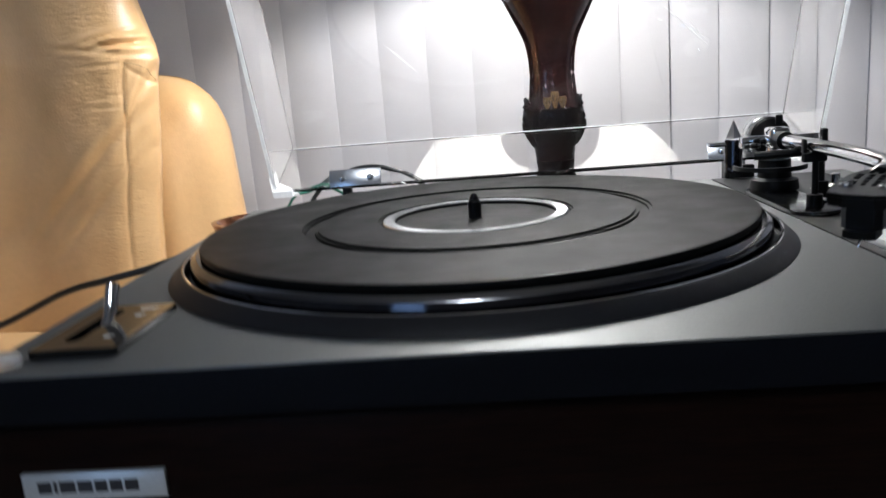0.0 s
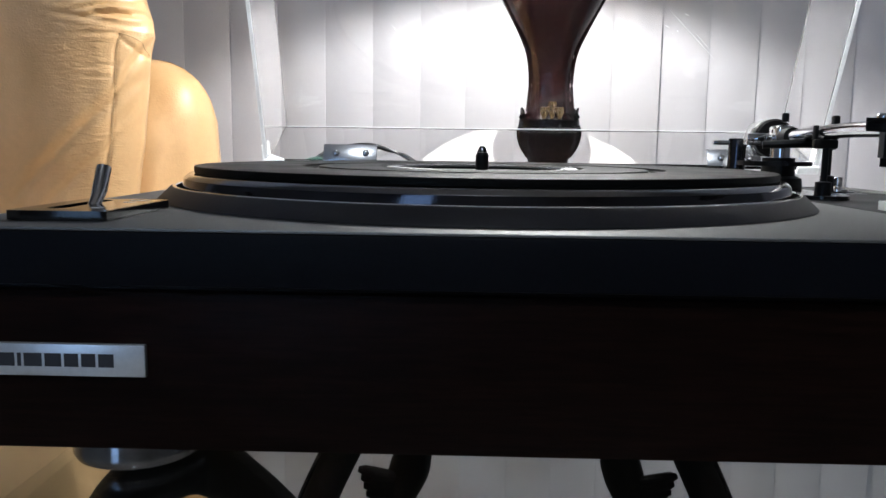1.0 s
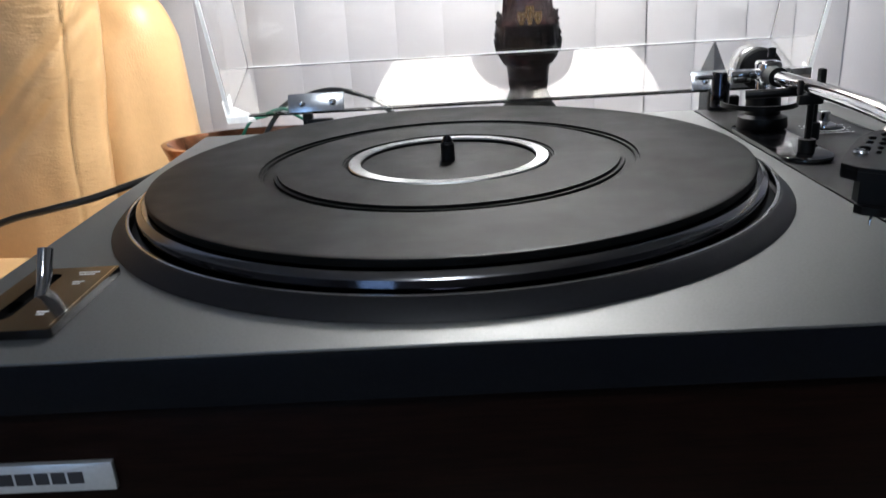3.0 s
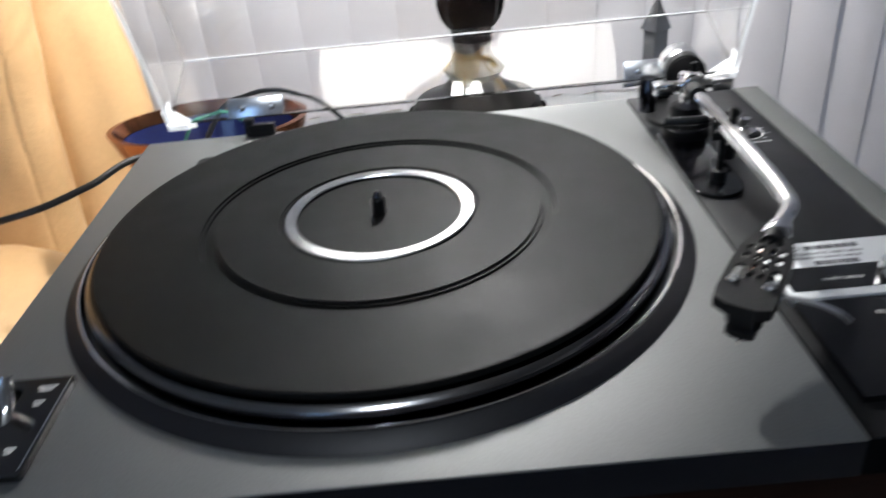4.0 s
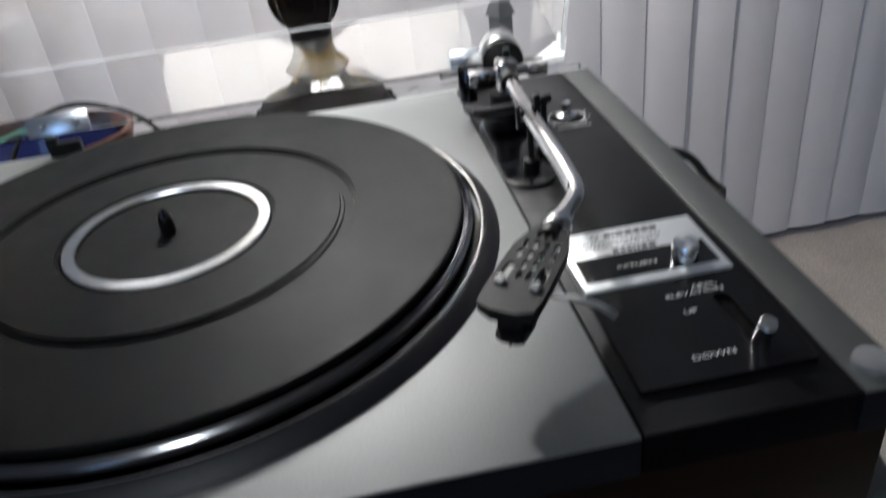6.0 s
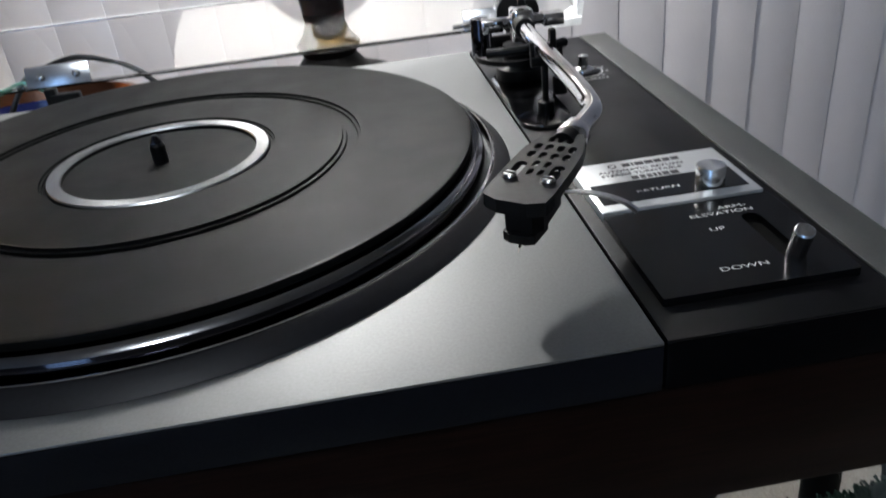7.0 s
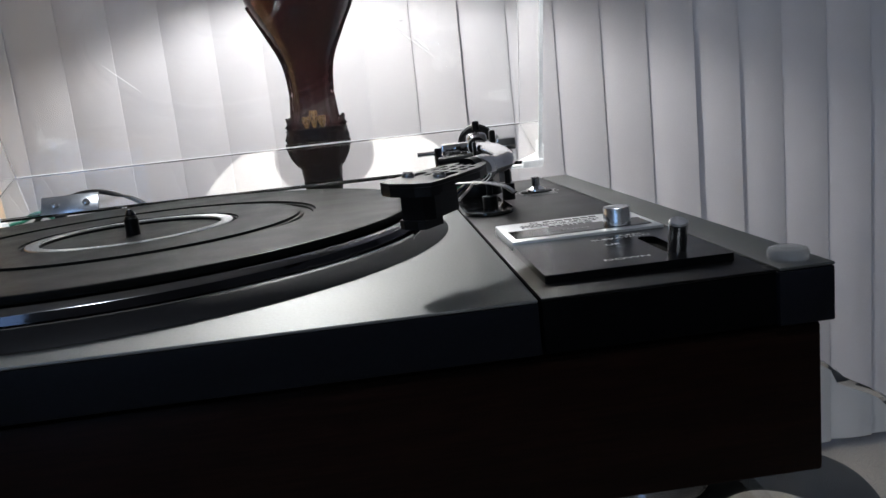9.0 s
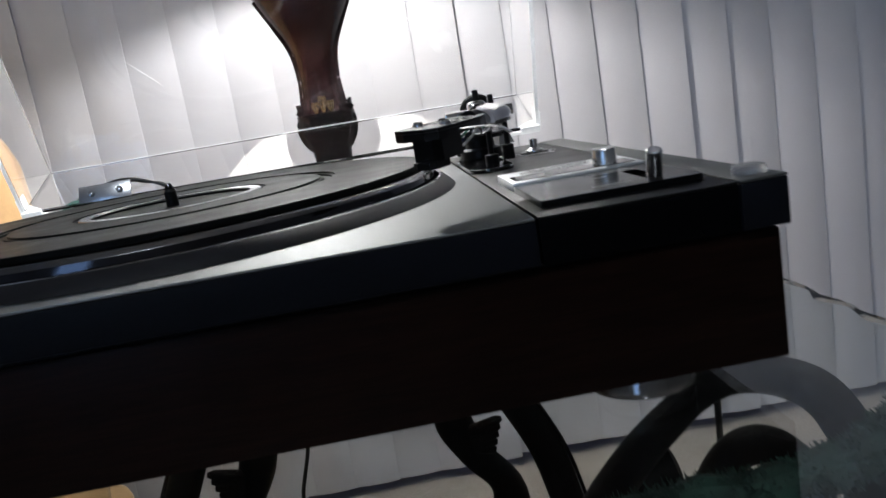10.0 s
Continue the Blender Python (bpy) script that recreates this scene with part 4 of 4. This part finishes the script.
        w = part("scratch", tube([p, p.lerp(q, 0.3), p.lerp(q, 0.75), q], [w * 0.3, w, w, w * 0.3], 6), M_EDGE, lid, "fine pale scratch")
        w.visible_shadow = False
    # hinges: bright plate with two screws over a black bracket
    for xa, xb in ((-0.1165, -0.0755), (0.1745, 0.2145)):
        hp = part("hinge_plate", box(xa, xb, 0.1690, 0.1712, 0.0145, 0.0270, 0.0004), M_HINGE, tt, "polished hinge plate with two screws")
        for v in hp.data.vertices:
            v.co.y += (v.co.z - 0.0145) * 0.45
        for x in (xa + 0.0100, xb - 0.0085):
            part("screw", lathe([(0, 0.0), (0.0026, 0.0), (0.0024, 0.0012), (0.0012, 0.0019), (0, 0.0020)], 20, axis=pose(x, 0.1712, 0.0208, 64, 0, 0)), M_CHROME, hp)
        bm = box(xa + 0.014, xb - 0.008, 0.1630, 0.1690, 0.0003, 0.0100, 0.001)
        box(xa + 0.011, xa + 0.018, 0.1640, 0.1712, 0.0003, 0.0140, 0.001, bm=bm)
        part("hinge_bracket", bm, M_BLACK, tt, "black hinge bracket")


# ---- lamp ----
def build_lamp():
    lamp = thing("table_lamp", LX, LY, GLASS, "lit carved mahogany table lamp standing on the glass table", "lamp")
    part("base", lathe([(0, GLASS + 0.0003), (0.068, GLASS + 0.0003), (0.070, GLASS + 0.006), (0.064, GLASS + 0.014), (0.066, GLASS + 0.020), (0.060, GLASS + 0.030), (0.034, GLASS + 0.040), (0.024, GLASS + 0.052), (0.030, GLASS + 0.060), (0.022, GLASS + 0.070), (0.018, GLASS + 0.080), (0.0195, 0.0005)], 64, LX, LY), M_BASEBLACK, lamp, "black turned lamp base")
    for k in range(22):
        a = 2 * math.pi * k / 22
        part("bead", lathe([(0, -0.006), (0.0045, -0.004), (0.006, 0), (0.0045, 0.004), (0, 0.006)], 10, axis=Matrix.Translation((LX + 0.065 * math.cos(a), LY + 0.065 * math.sin(a), GLASS + 0.017))), M_BASEBLACK, lamp)
    # ball of the column, with shallow flutes
    bm = lathe([(0.019, 0.0000), (0.0205, 0.013), (0.0235, 0.016), (0.0285, 0.026), (0.0305, 0.036), (0.0312, 0.044), (0.0305, 0.050), (0.0295, 0.0535), (0.0250, 0.0545)], 72, LX, LY)
    for v in bm.verts:
        dx, dy = v.co.x - LX, v.co.y - LY
        r = math.hypot(dx, dy)
        if 0.014 < v.co.z < 0.052 and r > 0.02:
            k = 1 - 0.05 * abs(math.sin(6 * math.atan2(dy, dx))) * min(1, (0.053 - v.co.z) / 0.01)
            v.co.x, v.co.y = LX + dx * k, LY + dy * k
    part("ball", bm, M_LAMPBLACK, lamp, "dark carved ball of the lamp column")
    for k in range(12):
        a = 2 * math.pi * (k + 0.5) / 12
        pts = smooth_path([(LX + q * math.cos(a), LY + q * math.sin(a), zz) for q, zz in ((0.0215, 0.0155), (0.0262, 0.0250), (0.0288, 0.0350), (0.0296, 0.0440), (0.0288, 0.0500))], 3)
        part("petal", tube(pts, [0.0012 + 0.0024 * math.sin(math.pi * (i + 0.5) / 13) for i in range(13)], 8), M_LAMPBLACK, lamp)
    # flared column above
    prof = [(0.0268, 0.0545), (0.0230, 0.062), (0.0205, 0.074), (0.0197, 0.088), (0.0203, 0.100), (0.0226, 0.116), (0.0270, 0.128), (0.0340, 0.141), (0.0420, 0.155), (0.0490, 0.168), (0.0530, 0.179), (0.0535, 0.186), (0.0460, 0.193), (0.0300, 0.198), (0.0210, 0.203), (0.0180, 0.215), (0.0160, 0.245), (0.0165, 0.262), (0.0, 0.267)]
    bm = lathe(prof, 96, LX, LY)
    for v in bm.verts:
        dx, dy = v.co.x - LX, v.co.y - LY
        if 0.055 < v.co.z < 0.104:
            w = min(1.0, (0.104 - v.co.z) / 0.03)
            k = 1 - 0.075 * w * (0.5 + 0.5 * math.cos(10 * math.atan2(dy, dx)))
            v.co.x, v.co.y = LX + dx * k, LY + dy * k
    part("column", bm, M_MAHOGANY, lamp, "flared polished mahogany column")
    for sx in (-1, 1):
        pts = smooth_path([(LX + sx * 0.0500, LY - 0.012, 0.172), (LX + sx * 0.0350, LY - 0.009, 0.143), (LX + sx * 0.0240, LY - 0.007, 0.118), (LX + sx * 0.0206, LY - 0.006, 0.090), (LX + sx * 0.0226, LY - 0.006, 0.062)], 6)
        part("moulding", tube(pts, 0.0016, 8), M_MAHOGANY, lamp)
    # carved crown round the ankle, with a small gilt spray in front
    part("ankle_ring", lathe([(0.0245, 0.0520), (0.0302, 0.0522), (0.0304, 0.0538), (0.0285, 0.0546), (0.0250, 0.0548)], 72, LX, LY), M_LAMPBLACK, lamp)
    for k, a in enumerate((-0.15, 0.35, 0.9, 1.57, 2.2, 2.8, 3.29)):
        bm = bmesh.new()
        for off, hgt in ((-0.15, 0.0095), (0.0, 0.0112), (0.15, 0.0095)):
            c, s = math.cos(a + off), math.sin(a + off)
            pts = [(LX + r * c, LY + r * s, zz) for r, zz in ((0.0272, 0.0540), (0.0280, 0.0570), (0.0272, 0.0550 + hgt * 0.55), (0.0283, 0.0550 + hgt))]
            tube(pts, [0.0026, 0.0028, 0.0026, 0.0018], 8, 0.6, bm=bm)
        part("leaf", bm, M_LAMPBLACK, lamp, "dark carved leaf")
    # gilt spray: an upright leaf with a scroll to each side
    def wrapped(pts, lift):
        return [(LX + (0.0268 + lift) * math.cos(a), LY + (0.0268 + lift) * math.sin(a), zz) for a, zz in pts]
    for a in (-1.86, -1.57, -1.28):
        bm = bmesh.new()
        tall = 0.0165 if abs(a + 1.57) < 0.01 else 0.0110
        tube(smooth_path(wrapped([(a, 0.0548), (a, 0.0548 + 0.5 * tall), (a, 0.0548 + tall)], -0.0008), 4), [0.0006 + 0.0008 * math.sin(math.pi * (i + 1) / 10) for i in range(9)], 8, 0.7, bm=bm)
        for sg in (-1, 1):
            k = tall / 0.0105
            curl = [(a + sg * 0.020, 0.0550), (a + sg * 0.075, 0.0550 + 0.0030 * k), (a + sg * 0.125, 0.0550 + 0.0065 * k), (a + sg * 0.105, 0.0550 + 0.0100 * k), (a + sg * 0.060, 0.0550 + 0.0085 * k), (a + sg * 0.065, 0.0550 + 0.0060 * k)]
            tube(smooth_path(wrapped(curl, -0.0006), 4), 0.0008, 6, bm=bm)
        part("gilt_leaf", bm, M_GILT, lamp, "small worn gilt scroll")
    part("cap", lathe([(0, 0.2665), (0.0185, 0.2665), (0.0190, 0.272), (0.0150, 0.278), (0, 0.278)], 32, LX, LY), M_SOCKET, lamp, "brass socket cap")
    part("socket", lathe([(0, 0.2775), (0.0140, 0.2775), (0.0145, 0.300), (0.0155, 0.3225), (0.0120, 0.326), (0, 0.326)], 32, LX, LY), M_CREAM, lamp, "cream cardboard bulb socket")
    part("switch_key", tube(smooth_path([(LX + 0.013, LY - 0.006, 0.288), (LX + 0.026, LY - 0.012, 0.285), (LX + 0.031, LY - 0.014, 0.293)], 5), 0.0032, 10), M_SOCKET, lamp)
    bulb = part("bulb", lathe([(0, 0.3262), (0.0125, 0.3262), (0.0140, 0.338), (0.0210, 0.356), (0.0270, 0.374), (0.0285, 0.390), (0.0265, 0.408), (0.0180, 0.422), (0, 0.428)], 32, LX, LY), M_BULBGLASS, lamp, "clear glass bulb with a bright core")
    bulb.visible_shadow = False
    part("core", lathe([(0, 0.3600), (0.0105, 0.3620), (0.0148, 0.3720), (0.0158, 0.3840), (0.0142, 0.3960), (0.0092, 0.4045), (0, 0.4070)], 24, LX, LY), M_BULB, bulb, "glowing white core")
    part("stem", lathe([(0.0, 0.3264), (0.0060, 0.3264), (0.0045, 0.345), (0.0040, 0.3598), (0, 0.3598)], 16, LX, LY), M_WHITE, bulb)
    part("shade", lathe([(0.172, 0.3000), (0.1728, 0.3000), (0.1158, 0.528), (0.115, 0.528), (0.172, 0.3000)], 64, LX, LY), M_SHADE, lamp, "white fabric lampshade")
    for k in range(3):
        a = 2 * math.pi * k / 3 + 0.3
        part("shade_arm", tube([(LX + 0.014 * math.cos(a), LY + 0.014 * math.sin(a), 0.300), (LX + 0.06 * math.cos(a), LY + 0.06 * math.sin(a), 0.43), (LX + 0.1155 * math.cos(a), LY + 0.1155 * math.sin(a), 0.525)], 0.0012, 8), M_SOCKET, lamp)
    part("pull_cord", tube(smooth_path([(LX + 0.014, LY - 0.004, 0.318), (LX + 0.026, LY - 0.006, 0.338), (LX + 0.038, LY - 0.006, 0.37), (LX + 0.044, LY - 0.004, 0.41), (LX + 0.046, LY, 0.45)], 6), 0.0022, 8), M_WHITE, lamp)


# ---- chair ----
def cushion(x0, x1, y0, y1, z0, z1, bevel, seed, amp=0.008, seg=6, cuts=3):
    bm = box(x0, x1, y0, y1, z0, z1, bevel, seg)
    bmesh.ops.subdivide_edges(bm, edges=[e for e in bm.edges if e.calc_length() > 0.05], cuts=cuts, use_grid_fill=True)
    cx, cy, cz = (x0 + x1) / 2, (y0 + y1) / 2, (z0 + z1) / 2
    for v in bm.verts:
        u = ((v.co.x - cx) / (x1 - x0) * 2, (v.co.y - cy) / (y1 - y0) * 2, (v.co.z - cz) / (z1 - z0) * 2)
        puff = 0.02 * ((1 - u[1] ** 2) * (1 - u[2] ** 2) * u[0] + (1 - u[0] ** 2) * (1 - u[2] ** 2) * u[1] + (1 - u[0] ** 2) * (1 - u[1] ** 2) * u[2])
        d = Vector(u).normalized()
        n = noise.noise(v.co * 9 + Vector((seed, 0, 0)))
        v.co += d * (abs(puff) + amp * n)
    return bm


def build_chair():
    ch = thing("armchair", -0.62, 0.25, FLOOR, "tan leather recliner armchair with plump stitched cushions", "armchair")
    def edge_x(z):
        """Outer edge of the upright panel at a height."""
        k = [(-0.50, -0.372), (-0.20, -0.362), (-0.031, -0.350), (0.004, -0.345), (0.027, -0.341), (0.056, -0.338), (0.078, -0.335), (0.104, -0.333), (0.116, -0.3315), (0.134, -0.327), (0.150, -0.3285), (0.165, -0.333), (0.20, -0.342), (0.34, -0.37)]
        for (z0, x0), (z1, x1) in zip(k, k[1:]):
            if z <= z1:
                return x0 + (x1 - x0) * (z - z0) / (z1 - z0)
        return k[-1][1]

    def bell(v, w):
        return math.exp(-(v / w) ** 2)

    def swell(x, z, arc):
        """Folds, puckers and seams of the leather, outwards."""
        d = 0.0045 * noise.noise(Vector((x * 9, 0.3, z * 9))) + 0.0012 * noise.noise(Vector((x * 40, 1.3, z * 30)))
        xs = edge_x(z) - 0.019
        off = z - 0.078 - 1.02 * (x + 0.345)
        w = bell(x + 0.395, 0.060)
        d += w * (-0.0034 * bell(off, 0.0060) + 0.0030 * bell(off - 0.015, 0.010) + 0.0015 * bell(off + 0.014, 0.009))
        d += w * (-0.0018 * bell(off + 0.040, 0.006) + 0.0014 * bell(off + 0.030, 0.007))
        for px, pz, wx, wz, dep, sl in ((-0.350, 0.1500, 0.022, 0.0028, 0.0050, 0.10), (-0.366, 0.1560, 0.024, 0.0022, 0.0026, 0.30), (-0.372, 0.1440, 0.026, 0.0022, 0.0022, -0.15), (-0.362, 0.1300, 0.022, 0.0018, 0.0012, 0.05), (-0.360, 0.1000, 0.016, 0.0016, 0.0008, 0.1), (-0.362, 0.0890, 0.018, 0.0016, 0.0008, -0.05)):
            q = z - pz - sl * (x - px)
            d += bell(x - px, wx) * dep * (0.7 * bell(q - 1.9 * wz, 1.4 * wz) - bell(q, wz) + 0.5 * bell(q + 2 * wz, 1.4 * wz))
        low = min(1.0, max(0.0, (0.136 - z) / 0.006))
        d += low * (-0.0016 * bell(x - xs, 0.0016) + 0.0010 * bell(x - xs + 0.010, 0.008))
        if arc > 0.9:
            off = z - 0.098 - 2.6 * (x - xs - 0.010)
            d += -0.0024 * bell(off, 0.007) + 0.0016 * bell(off - 0.016, 0.008)
            off = z - 0.050 - 2.6 * (x - xs - 0.010)
            d += -0.0012 * bell(off, 0.007)
            d += -0.0022 * bell(z - 0.1285 + 0.9 * (x - xs), 0.0016)
        return d

    RX, RY, YC = 0.090, 0.053, 0.378

    def skin(arc, z):
        """Point of the rounded outer part of the panel; arc from 0 (front) to a quarter turn (side)."""
        xr = edge_x(z)
        x, y = xr - RX + RX * math.sin(arc), YC - RY * math.cos(arc)
        n = Vector((math.sin(arc) / RX, -math.cos(arc) / RY, 0)).normalized()
        return Vector((x, y, z)) + n * swell(x, z, arc)
    zs = [-0.50 + 0.042 * k for k in range(10)] + [-0.08 + 0.0022 * k for k in range(155)] + [0.262 + 0.013 * k for k in range(7)]
    bm = bmesh.new()
    rows = []
    for z in zs:
        x1 = edge_x(z) - RX
        top = max(0.0, (z - 0.30) / 0.04)
        ring = []
        for k in range(71):
            x = -0.82 + (x1 + 0.82) * (1 - (1 - k / 70) ** 1.7)
            w = min(1.0, max(0.0, (x1 - x) / 0.16))
            ring.append(Vector((x, YC - RY - 0.034 * w * w * (3 - 2 * w) - swell(x, z, 0) + 0.03 * top * top, z)))
        ring += [skin(0.5 * math.pi * k / 56, z) for k in range(1, 57)]
        ring += [Vector((edge_x(z) - 0.004, 0.396, z)), Vector((edge_x(z) - 0.03, 0.405, z)), Vector((-0.82, 0.405, z))]
        rows.append([bm.verts.new(p) for p in ring])
    for a, b in zip(rows, rows[1:]):
        n = len(a)
        for k in range(n):
            bm.faces.new((a[k], a[(k + 1) % n], b[(k + 1) % n], b[k]))
    bm.faces.new(rows[0][::-1])
    bm.faces.new(rows[-1])
    part("arm_front", bm, M_PANEL, ch, "upright tan leather front panel with a stitched seam", angle=70)
    part("back_roll", cushion(-0.56, -0.304, 0.424, 0.545, -0.52, 0.109, 0.062, 4.0, 0.006, 8), M_LEATHER, ch, "rounded tan leather roll")
    part("seat", cushion(-0.86, -0.297, -0.12, 0.305, -0.40, -0.115, 0.07, 7.0, 0.010, 8), M_LEATHER, ch, "puffed tan leather seat cushion")
    part("body", cushion(-0.90, -0.300, -0.10, 0.60, FLOOR + 0.04, -0.405, 0.03, 9.0, 0.004), M_LEATHER, ch)
    for x, y in ((-0.85, -0.05), (-0.35, -0.05), (-0.35, 0.55), (-0.85, 0.55)):
        part("leg", lathe([(0, FLOOR), (0.02, FLOOR), (0.025, FLOOR + 0.06), (0, FLOOR + 0.06)], 20, x, y), M_EBONY, ch)
    # stitched seam down the panel with its stitches, and the curved seam of the side gusset
    turn = math.asin(1 - 0.019 / RX)
    pts = [skin(turn, 0.132 - 0.003 * k) for k in range(66)]
    part("seam", tube(pts, 0.0005, 6), M_SEAM, ch, "stitched leather seam")
    bm = bmesh.new()
    for a, b in zip(pts, pts[1:]):
        tube([a.lerp(b, 0.15) + Vector((0.0018, -0.0005, 0)), a.lerp(b, 0.75) + Vector((0.0018, -0.0005, 0))], 0.00045, 6, bm=bm)
    part("stitches", bm, M_SEAM, ch)
    pts = []
    for k in range(16):
        arc = turn + (0.5 * math.pi - turn) * k / 15
        zz = 0.1315 - 0.0190 * (k / 15) ** 1.6
        pts.append(skin(arc, zz))
    part("gusset_seam", tube(pts, 0.0005, 6), M_SEAM, ch)


# ---- cables and small things ----
def cable(name, pts, r, material, label, steps=10):
    ob = part(name, tube(smooth_path(pts, steps), r, 10), material)
    return tagged(ob, label, "cable")


def build_small():
    cable("power_cable", [(-0.09, 0.21, -0.0855), (-0.14, 0.235, -0.06), (-0.205, 0.222, -0.030), (-0.238, 0.182, -0.033), (-0.270, 0.165, -0.040), (-0.303, 0.160, -0.046), (-0.345, 0.165, -0.056), (-0.42, 0.17, -0.085), (-0.52, 0.16, -0.098)], 0.0028, M_CABLE, "black power cable running from the turntable over the chair seat")
    cable("audio_cable", [(-0.150, 0.190, -0.02), (-0.130, 0.195, 0.010), (-0.105, 0.192, 0.0235), (-0.080, 0.189, 0.0262), (-0.055, 0.187, 0.0165), (-0.036, 0.183, 0.002), (-0.022, 0.179, -0.02)], 0.0019, M_CABLE, "thin black audio cable arching behind the hinge")
    cable("side_cable", [(0.262, 0.105, -0.052), (0.285, 0.108, -0.046), (0.310, 0.112, -0.046), (0.330, 0.113, -0.056), (0.343, 0.110, -0.073), (0.352, 0.114, -0.083), (0.3595, 0.120, -0.092), (0.364, 0.126, -0.115), (0.368, 0.140, -0.30), (0.372, 0.19, FLOOR + 0.004)], 0.0030, M_CABLE, "black cable looping beside the turntable over the glass edge")
    cable("lamp_cord", [(0.076, 0.425, -0.083), (0.060, 0.442, -0.083), (0.040, 0.462, -0.10), (-0.01, 0.53, -0.24), (-0.04, 0.585, -0.36), (-0.056, 0.60, -0.426), (-0.074, 0.60, -0.485), (-0.088, 0.60, FLOOR + 0.004), (-0.20, 0.61, FLOOR + 0.004)], 0.0030, M_CABLE, "black lamp cord hanging from the glass to the carpet")
    cable("ground_wire", [(-0.165, 0.182, -0.02), (-0.150, 0.184, 0.006), (-0.138, 0.188, 0.010), (-0.122, 0.183, 0.014), (-0.105, 0.180, 0.006)], 0.0012, M_WIRE, "thin green earth wire behind the turntable")
    bowl = thing("copper_bowl", -0.165, 0.275, GLASS, "oval polished copper bowl with a dark blue inside on the glass", "bowl")
    m = Matrix.Translation((-0.165, 0.275, 0)) @ Matrix.Diagonal((1.0, 0.62, 1, 1))
    part("shell", lathe([(0, GLASS + 0.0005), (0.045, GLASS + 0.0005), (0.070, GLASS + 0.02), (0.084, GLASS + 0.055), (0.088, GLASS + 0.066), (0.083, GLASS + 0.0665), (0.078, GLASS + 0.056)], 56, axis=m), M_COPPER, bowl)
    part("lining", lathe([(0.0775, GLASS + 0.0555), (0.064, GLASS + 0.024), (0.042, GLASS + 0.006), (0, GLASS + 0.0055)], 56, axis=m), M_BLUE, bowl)
    # dark square post with a pointed top, turned a little
    post = thing("obelisk_ornament", 0.256, 0.375, GLASS, "small dark square post with a pyramid top, on the glass", "ornament")
    m = Matrix.Translation((0.256, 0.375, 0)) @ Matrix.Rotation(radians(28), 4, "Z")
    part("shaft", prism([(-0.0080, -0.0080), (0.0080, -0.0080), (0.0080, 0.0080), (-0.0080, 0.0080)], GLASS + 0.0004, -0.0100, 0.0012, m), M_POST, post, smooth=False)
    bm = bmesh.new()
    ring = [bm.verts.new(m @ Vector((x, y, -0.0096))) for x, y in ((-0.0102, -0.0102), (0.0102, -0.0102), (0.0102, 0.0102), (-0.0102, 0.0102))]
    tip = bm.verts.new(m @ Vector((0, 0, 0.0262)))
    bm.faces.new(ring[::-1])
    for i in range(4):
        bm.faces.new((ring[i], ring[(i + 1) % 4], tip))
    part("point", bm, M_POST, post, smooth=False)
    # tinsel garland lying on the table base
    bm = bmesh.new()
    rnd = random.Random(3)
    path = smooth_path([(0.205, -0.115, -0.178), (0.240, -0.125, -0.167), (0.275, -0.130, -0.166), (0.305, -0.130, -0.162), (0.328, -0.130, -0.157), (0.350, -0.128, -0.146), (0.385, -0.120, -0.120)], 14)
    tube(path, [0.0108 + 0.0014 * math.sin(i * 0.45) for i in range(len(path))], 12, bm=bm)
    for k in range(14000):
        p = path[rnd.randrange(len(path))] + Vector((rnd.uniform(-0.003, 0.003), rnd.uniform(-0.003, 0.003), rnd.uniform(-0.003, 0.003)))
        d = Vector((rnd.gauss(0, 1), rnd.gauss(0, 1), rnd.gauss(0, 1))).normalized()
        e = p + d * rnd.uniform(0.0098, 0.0128)
        s = d.orthogonal().normalized() * 0.0010
        bm.faces.new([bm.verts.new(q) for q in (p - s, p + s, e + s * 0.4, e - s * 0.4)])
    g = part("garland", bm, M_GARLAND, None, smooth=False)
    tagged(g, "dark green tinsel garland draped over the table arm", "garland")


build_room()
build_blinds()
build_table()
build_turntable()
build_lamp()
build_chair()
build_small()
